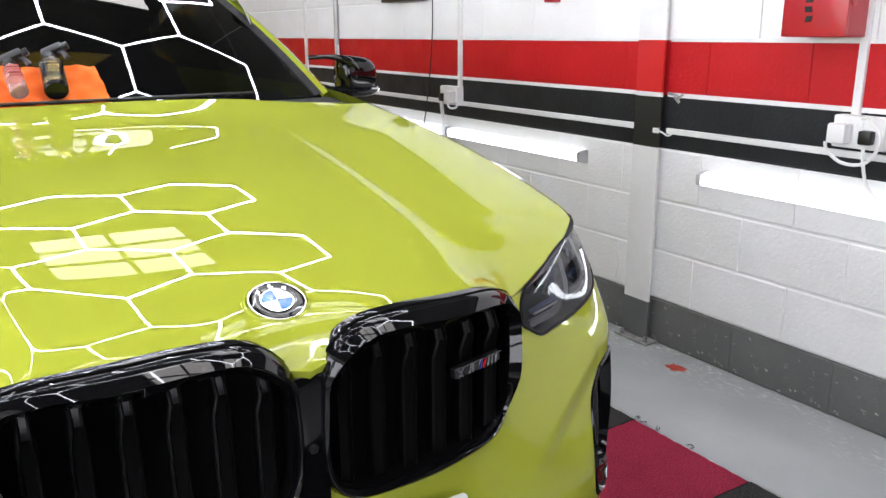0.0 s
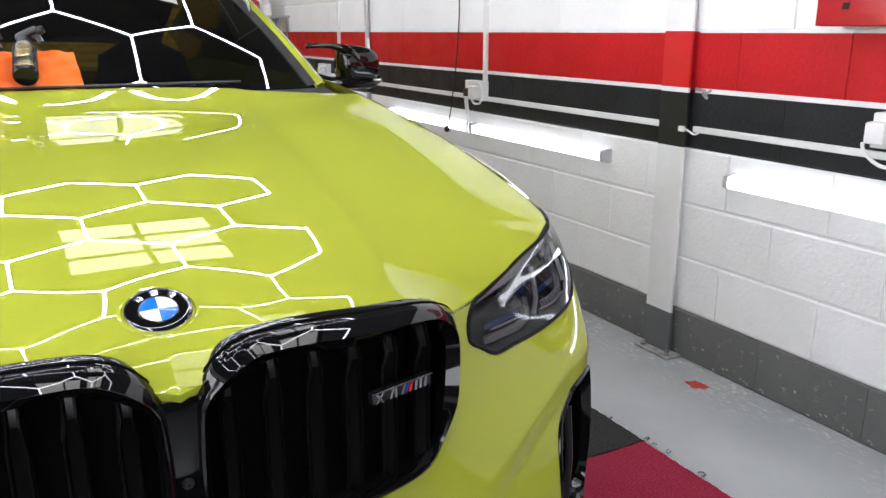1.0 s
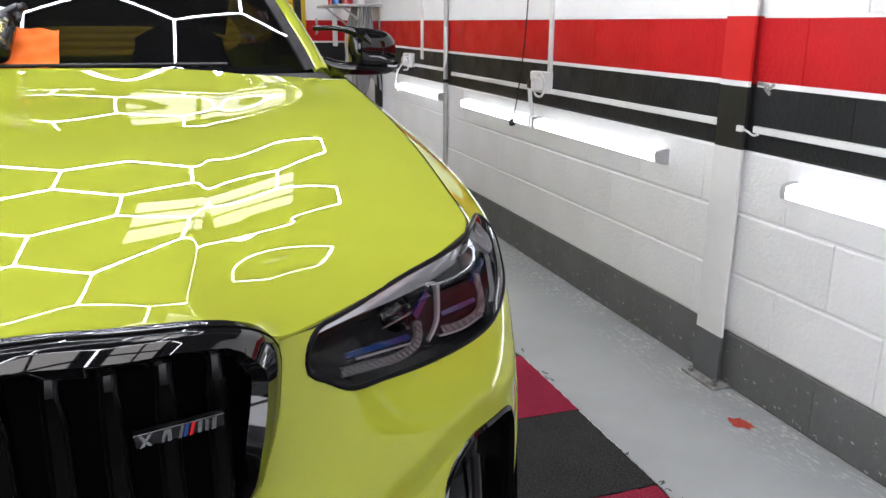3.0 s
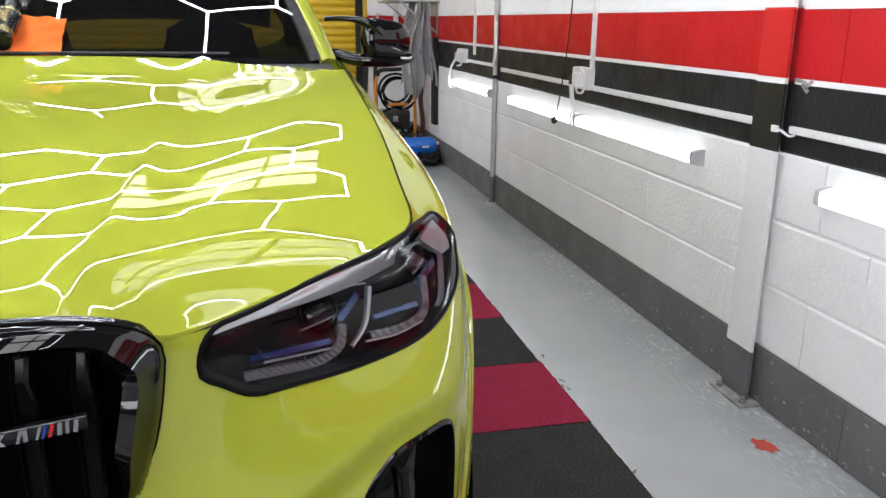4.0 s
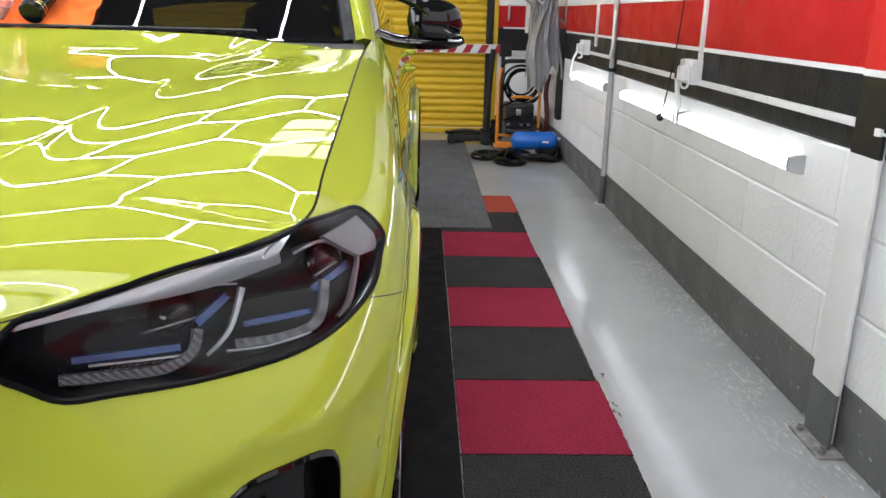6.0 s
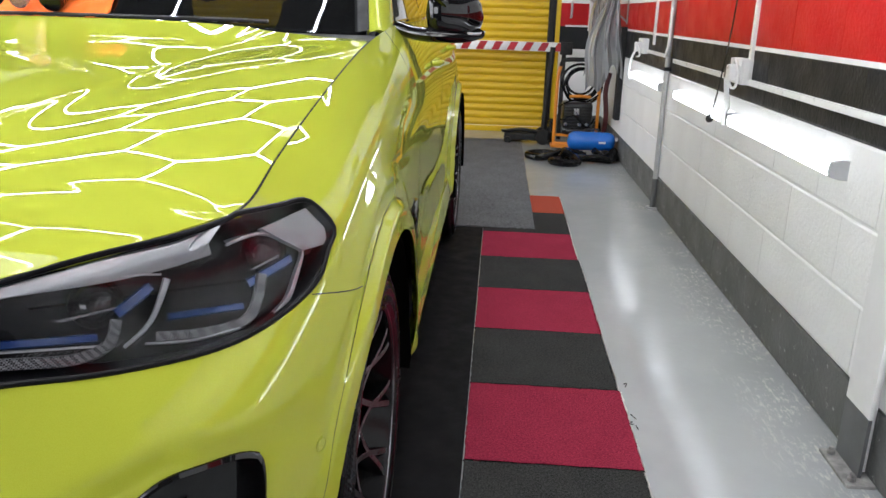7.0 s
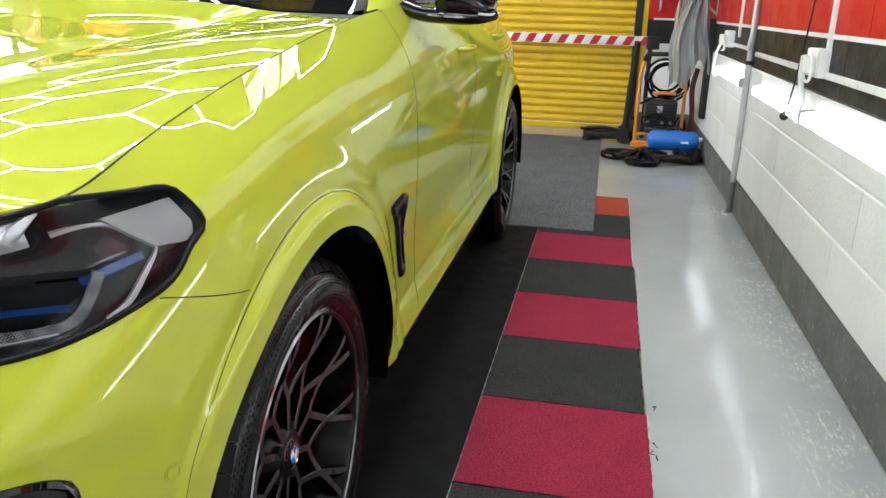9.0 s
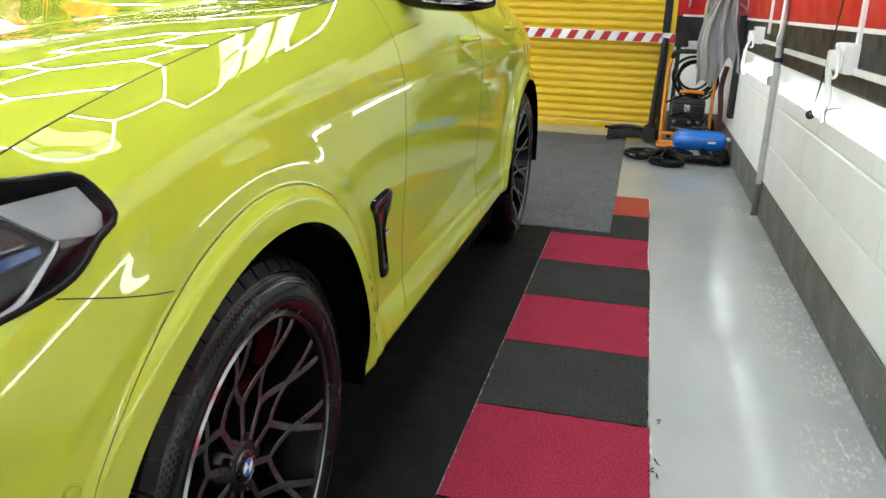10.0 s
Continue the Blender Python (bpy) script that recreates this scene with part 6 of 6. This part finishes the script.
def trolley():
    top = thing("pressure_washer", "orange-framed pressure washer trolley with a black engine", "machine", pose(0.29, 5.15, 0))

    def bar(name, pts, r, mat, label="", n=24):
        return part(name, tube(bmesh.new(), spline(pts, n), r, 8), M[mat], top, label)

    bar("frame", [(-.20, 0, .05), (-.20, 0, .40), (-.195, .02, .66), (-.17, .04, .78)], 0.016, "orange", "orange tube frame")
    bar("frame", [(.20, 0, .05), (.20, 0, .40), (.195, .02, .66), (.17, .04, .78)], 0.016, "orange", "orange tube frame")
    bar("cross_bar", [(-.20, 0, .13), (0, -.01, .13), (.20, 0, .13)], 0.014, "orange")
    bar("cross_bar", [(-.21, -.05, .06), (0, -.06, .06), (.21, -.05, .06)], 0.014, "orange")
    bar("cross_bar", [(-.08, -.04, .50), (0.02, -.05, .505), (.12, -.04, .50)], 0.015, "orange")
    part("toe_plate", boxed(-0.23, 0.05, -0.10, 0.04, 0.02, 0.05, 0.006), M["orange"], top)
    bar("handle", [(-.17, .04, .78), (-.14, .0, .83), (.02, -.02, .84), (.20, -.02, .85)], 0.02, "matt_black", "black rubber handle")
    engine = part("engine", boxed(-0.13, 0.15, -0.03, 0.22, 0.20, 0.44, 0.03), M["satin_black"], top, "black engine block")
    for k in range(7):
        part("fin", boxed(-0.12, 0.14, -0.045, -0.031, 0.225 + 0.028 * k, 0.238 + 0.028 * k, 0.003), M["matt_black"], engine)
    part("label_plate", boxed(-0.03, 0.02, -0.05, -0.046, 0.33, 0.39, 0.001), M["steel"], engine)
    for x in (-0.10, 0.03, 0.10):
        part("knob", lathe(bmesh.new(), ((-0.06, 0.001), (-0.06, 0.016), (-0.03, 0.018)), "y", 14, (x, 0, 0.24)), M["steel"], engine)
    part("pump", tube(bmesh.new(), spline([(-.12, -.02, .18), (0, -.04, .17), (.14, -.02, .19)], 10), 0.035, 10), M["satin_black"], top)
    for x in (-0.22, 0.22):
        part("wheel", lathe(bmesh.new(), ((-0.03, 0.04), (-0.03, 0.12), (-0.018, 0.132), (0.018, 0.132), (0.03, 0.12), (0.03, 0.04)), "x", 28, (x, 0.16, 0.132)), M["rubber"], top)
    for k, (r, x, z) in enumerate(((0.17, .02, .63), (0.15, .05, .60), (0.13, .03, .63), (0.18, .06, .58))):
        ring = [Vector((x + r * math.cos(a), 0.10 + 0.02 * k, z + r * 0.95 * math.sin(a))) for a in (2 * math.pi * j / 32 for j in range(32))]
        part("hose_coil", tube(bmesh.new(), ring, 0.012, 7, True), M["rubber"], top, "coiled black hose")
    bar("cable", [(-.18, -.02, .40), (-.05, -.08, .47), (.08, -.06, .46), (.19, -.03, .52)], 0.008, "rubber")
    bar("cable", [(-.15, -.04, .28), (-.02, -.09, .32), (.10, -.08, .22), (.17, -.04, .30)], 0.008, "rubber")
    bar("dark_red_hose", [(.26, .05, .05), (.28, .0, .30), (.26, .02, .55), (.29, .06, .72)], 0.024, "maroon", "dark red fire hose")
    return top


trolley()

jack = thing("trolley_jack", "dark steel trolley jack with an upright handle", "jack", pose(-0.02, 5.42, 0))
part("chassis", boxed(-0.36, 0.03, -0.09, 0.09, 0.035, 0.10, 0.012), M["matt_black"], jack)
part("lift_arm", tube(bmesh.new(), spline([(-.02, 0, .11), (-.18, 0, .13), (-.34, 0, .115)], 12), 0.03, 8, flat=0.6), M["satin_black"], jack)
part("saddle", lathe(bmesh.new(), ((0.10, 0.02), (0.10, 0.05), (0.125, 0.055), (0.125, 0.001)), "z", 20, (-0.34, 0, 0)), M["satin_black"], jack)
part("handle", tube(bmesh.new(), [Vector((0.02, 0, 0.10)), Vector((0.04, 0.02, 0.50)), Vector((0.07, 0.05, 0.93))], 0.026, 10), M["matt_black"], jack, "upright padded handle")
for x in (-0.33, 0.02):
    for y in (-0.10, 0.10):
        r = 0.075 if x > 0 else 0.035
        part("wheel", lathe(bmesh.new(), ((-0.022, 0.01), (-0.022, r * 0.95), (-0.015, r), (0.015, r), (0.022, r * 0.95), (0.022, 0.01)), "y", 24, (x, y, r)), M["matt_black"], jack)


def tank():
    top = thing("air_tank", "blue steel air tank lying on the floor", "tank", pose(0.39, 4.66, 0.155))
    part("shell", lathe(bmesh.new(), ((-0.215, 0.001), (-0.212, 0.03), (-0.20, 0.06), (-0.175, 0.079), (-0.15, 0.084), (0.15, 0.084), (0.175, 0.079), (0.20, 0.06), (0.212, 0.03), (0.215, 0.001)), "x", 40), M["blue_tank"], top)
    for x in (-0.13, 0.13):
        part("foot", boxed(x - 0.02, x + 0.02, -0.07, 0.07, -0.155, -0.07, 0.004), M["matt_black"], top)
    part("end_valve", lathe(bmesh.new(), ((0.0, 0.018), (0.025, 0.018), (0.035, 0.012), (0.035, 0.001)), "x", 16, (0.205, 0.0, 0.02)), M["plastic_white"], top, "white plastic end valve")
    part("label_plate", boxed(0.06, 0.12, -0.0865, -0.083, -0.008, 0.008), M["plastic_white"], top)
    part("carry_handle", tube(bmesh.new(), spline([(-.06, 0, .08), (-.05, 0, .105), (.05, 0, .105), (.06, 0, .08)], 16), 0.009, 8), M["satin_black"], top)


tank()


def corrugated(points, r, label):
    line = spline(points, 150)
    bm = tube(bmesh.new(), line, [r * (1.0 if k % 2 else 0.93) for k in range(150)], 12)
    return tagged(part("vacuum_hose", bm, M["rubber"], smooth=20), label, "hose")


corrugated([(.58, 4.80, .034), (.60, 4.52, .034), (.50, 4.44, .034), (.30, 4.46, .036), (.14, 4.56, .034), (.0, 4.66, .034), (-.13, 4.62, .034), (-.17, 4.50, .034), (-.05, 4.42, .034), (.12, 4.50, .07), (.10, 4.36, .036), (.02, 4.26, .034), (.12, 4.17, .034),
            (.24, 4.22, .034), (.22, 4.34, .060), (.14, 4.42, .095), (.20, 4.56, .07), (.34, 4.58, .036)], 0.033, "black corrugated vacuum hose coiled on the floor")
corrugated([(.30, 4.40, .036), (.42, 4.36, .06), (.54, 4.40, .036), (.58, 4.50, .10), (.50, 4.53, .036), (.40, 4.50, .10)], 0.030, "black corrugated hose heaped beside the tank")

# shelf with tubs, and polythene hung from it
shelf = thing("wall_shelf", "grey steel shelf on brackets in the corner", "shelf", pose(WALL, 5.25, 1.47))
part("board", boxed(-0.42, 0.0, -0.55, 0.55, 0.0, 0.022, 0.003), M["galvanised"], shelf)
for y in (-0.45, 0.35):
    part("bracket", tube(bmesh.new(), [Vector((-0.36, y, 0.0)), Vector((-0.004, y, -0.28))], 0.010, 6), M["galvanised"], shelf)
    part("bracket", boxed(-0.012, -0.001, y - 0.012, y + 0.012, -0.30, 0.0), M["galvanised"], shelf)
for k, (x, y, w, h, mat) in enumerate(((-.30, -.42, .05, .17, "red_paint"), (-.18, -.40, .045, .14, "plastic_white"), (-.30, -.25, .05, .11, "matt_black"), (-.32, -.08, .05, .20, "blue_tank"), (-.15, -.15, .06, .16, "plastic_white"), (-.30, .10, .05, .10, "matt_black"), (-.30, .30, .05, .16, "red_paint"))):
    bm = lathe(bmesh.new(), ((0.0, 0.001), (0.0, w), (h * 0.72, w), (h * 0.82, w * 0.5), (h, w * 0.45), (h, 0.001)), "z", 20)
    tub = tagged(part("bottle", bm, M[mat]), {"red_paint": "red", "plastic_white": "white", "matt_black": "black", "blue_tank": "blue"}[mat] + " detailing bottle on the steel shelf", "bottle", "shelf bottles")
    tub.matrix_basis = pose(WALL + x, 5.25 + y, 1.493)


def polythene(x0, width, y0, top_z, drop, seed, label):
    bm = bmesh.new()
    rng = random.Random(seed)
    rows = []
    for j in range(34):
        t = j / 33
        row = []
        for i in range(30):
            u = i / 29
            pinch = 0.28 + 0.72 * smoothstep(0, 0.75, t)
            x = x0 + (u - 0.5) * width * pinch + 0.02 * math.sin(7 * t + seed)
            fold = 0.030 * math.sin(u * 19 + seed) * (0.5 + t) + 0.018 * math.sin(u * 37 + 3 * t + seed * 2)
            hem = 0.10 * math.sin(u * 5 + seed) + 0.06 * math.sin(u * 13 + seed * 3)
            row.append((x, y0 + fold + 0.02 * math.sin(5 * t + u * 4), top_z - (drop + hem * t) * t))
        rows.append(row)
    grid(bm, rows)
    return tagged(part("polythene_sheet", bm, M["sheet"], smooth=70), label, "plastic sheet")


polythene(0.47, 0.36, 4.74, 1.478, 0.80, 1.0, "crumpled clear polythene hung from the shelf")
polythene(0.40, 0.20, 4.86, 1.478, 0.66, 2.6, "narrow clear polythene hung from the shelf")
tagged(part("door_handle", tube(bmesh.new(), spline([(.25, 6.06, 1.36), (.25, 6.02, 1.35), (.25, 6.01, 1.27), (.25, 6.02, 1.22), (.25, 6.06, 1.21)], 20), 0.012, 8), M["galvanised"]), "grey pull handle on the end wall", "handle")
tagged(part("wall_mat", boxed(0.59, 0.635, 4.72, 4.86, 0.34, 1.15, 0.01), M["matt_black"]), "black folded mat leaning on the wall", "mat")


# ---------------------------------------------------------------- on the bonnet
def spot(x, t):
    return CAR @ Vector(screen_point(x / 0.765, t))


def cloth():
    bm = bmesh.new()
    rows = []
    for j in range(25):
        t = -0.02 + 0.29 * j / 24
        row = []
        for i in range(33):
            x = -0.30 + 0.345 * i / 32 - 0.03 * t * (i / 32)
            p = screen_point(x / 0.765, max(t, 0.0))
            n = Vector((0, -0.45, 0.89))
            ripple = 0.0035 * math.sin(i * 0.9 + j * 0.35) + 0.003 * math.sin(i * 0.37 - j * 0.8)
            row.append(p + n * (0.007 + ripple) + Vector((0, min(t, 0) * 0.4, min(t, 0) * 0.05)))
        rows.append(row)
    grid(bm, rows)
    bmesh.ops.recalc_face_normals(bm, faces=bm.faces[:])
    solid(bm, 0.004)
    ob = tagged(part("microfibre_cloth", bm, M["orange_cloth"], smooth=60), "orange microfibre cloth spread on the windscreen", "cloth")
    ob.matrix_basis = CAR


cloth()


def spray_bottle(x, label, black, lean):
    base = spot(x, 0.045) + Vector((0, -0.03, 0.035))
    top = thing("spray_bottle", label, "spray bottle", Matrix.Translation(base) @ pose(0, 0, 0, -58, 0, lean), "spray bottles")
    r = 0.033 if black else 0.025
    tall = 0.165 if black else 0.135
    body = part("bottle", lathe(bmesh.new(), ((0.0, 0.001), (0.0, r * 0.9), (0.004, r), (tall * 0.78, r), (tall * 0.90, r * 0.72), (tall, 0.014), (tall + 0.01, 0.013)), "z", 36), M["bottle_black" if black else "bottle_clear"], top)
    mark = "gold" if black else "pink_print"
    for k in range(3 if black else 2):
        z = 0.016 + 0.012 * k if black and k < 2 else 0.118 if black else 0.05 + 0.03 * k
        part("print_band", lathe(bmesh.new(), ((z, r + 0.0006), (z + 0.004, r + 0.0006)), "z", 36), M[mark], body)
    for k in range(4):
        part("print_bar", boxed(-0.016, 0.016, -r - 0.0012, -r + 0.006, 0.055 + 0.014 * k, 0.060 + 0.014 * k), M[mark], body, "unreadable printed bars", smooth=0)
    head = part("trigger_head", boxed(-0.016, 0.016, -0.045, 0.020, tall + 0.012, tall + 0.046, 0.008), M["satin_black"], top, "black trigger head")
    head.matrix_basis = pose(0, 0, 0, 0, 0, 62)
    part("collar", lathe(bmesh.new(), ((tall - 0.006, 0.018), (tall + 0.014, 0.018), (tall + 0.014, 0.008)), "z", 24), M["satin_black"], head)
    part("nozzle", lathe(bmesh.new(), ((-0.060, 0.006), (-0.060, 0.011), (-0.042, 0.012)), "y", 16, (0, 0, tall + 0.032)), M["satin_black"], head)
    part("trigger", tube(bmesh.new(), spline([(0, -0.030, tall + 0.015), (0, -0.045, tall - 0.005), (0, -0.052, tall - 0.035)], 12), 0.006, 7, flat=1.4), M["satin_black"], head)
    return top


spray_bottle(-0.104, "black spray bottle with gold print leaning on the windscreen", True, -4)
spray_bottle(-0.200, "clear pink spray bottle with black trigger on the windscreen", False, 3)

# ---------------------------------------------------------------- blocks of the side wall, course by course
shapes = {}
rng = random.Random(11)


def block_mesh(key, long):
    tag = (key, round(long, 3))
    if tag not in shapes:
        h = (FIRST if key == "grey" else COURSE) - 0.009
        bm = bmesh.new()
        e = 0.005
        v = 0.0016 if long < 0.445 else 0.0005
        back = [bm.verts.new((0.004, y, z)) for y, z in ((0, 0), (long, 0), (long, h), (0, h))]
        rim = [bm.verts.new((-0.0005, y, z)) for y, z in ((0, 0), (long, 0), (long, h), (0, h))]
        face = [bm.verts.new((-0.004, y, z)) for y, z in ((v, e), (long - v, e), (long - v, h - e), (v, h - e))]
        for a, b in ((back, rim), (rim, face)):
            for k in range(4):
                bm.faces.new((a[k], a[(k + 1) % 4], b[(k + 1) % 4], b[k]))
        bm.faces.new(face)
        bmesh.ops.recalc_face_normals(bm, faces=bm.faces[:])
        data = bpy.data.meshes.new("block")
        bm.to_mesh(data)
        bm.free()
        data.materials.append(M[key + "_block"])
        shapes[tag] = data
    return shapes[tag]


for k in range(8):
    start = -0.905 if k % 2 == 0 else -1.13
    y = start - 0.45 * 5
    while y < NORTH - 0.02:
        gap = 0.001 if y > -0.5 else 0.005 if BANDS[k] == "white" else 0.0025
        long = min(0.45, NORTH - y) - gap
        share("block", block_mesh(BANDS[k], long), wall_east, pose(WALL + rng.uniform(0, 0.0012), y + gap / 2, course_z(k) + 0.0045))
        y += 0.45
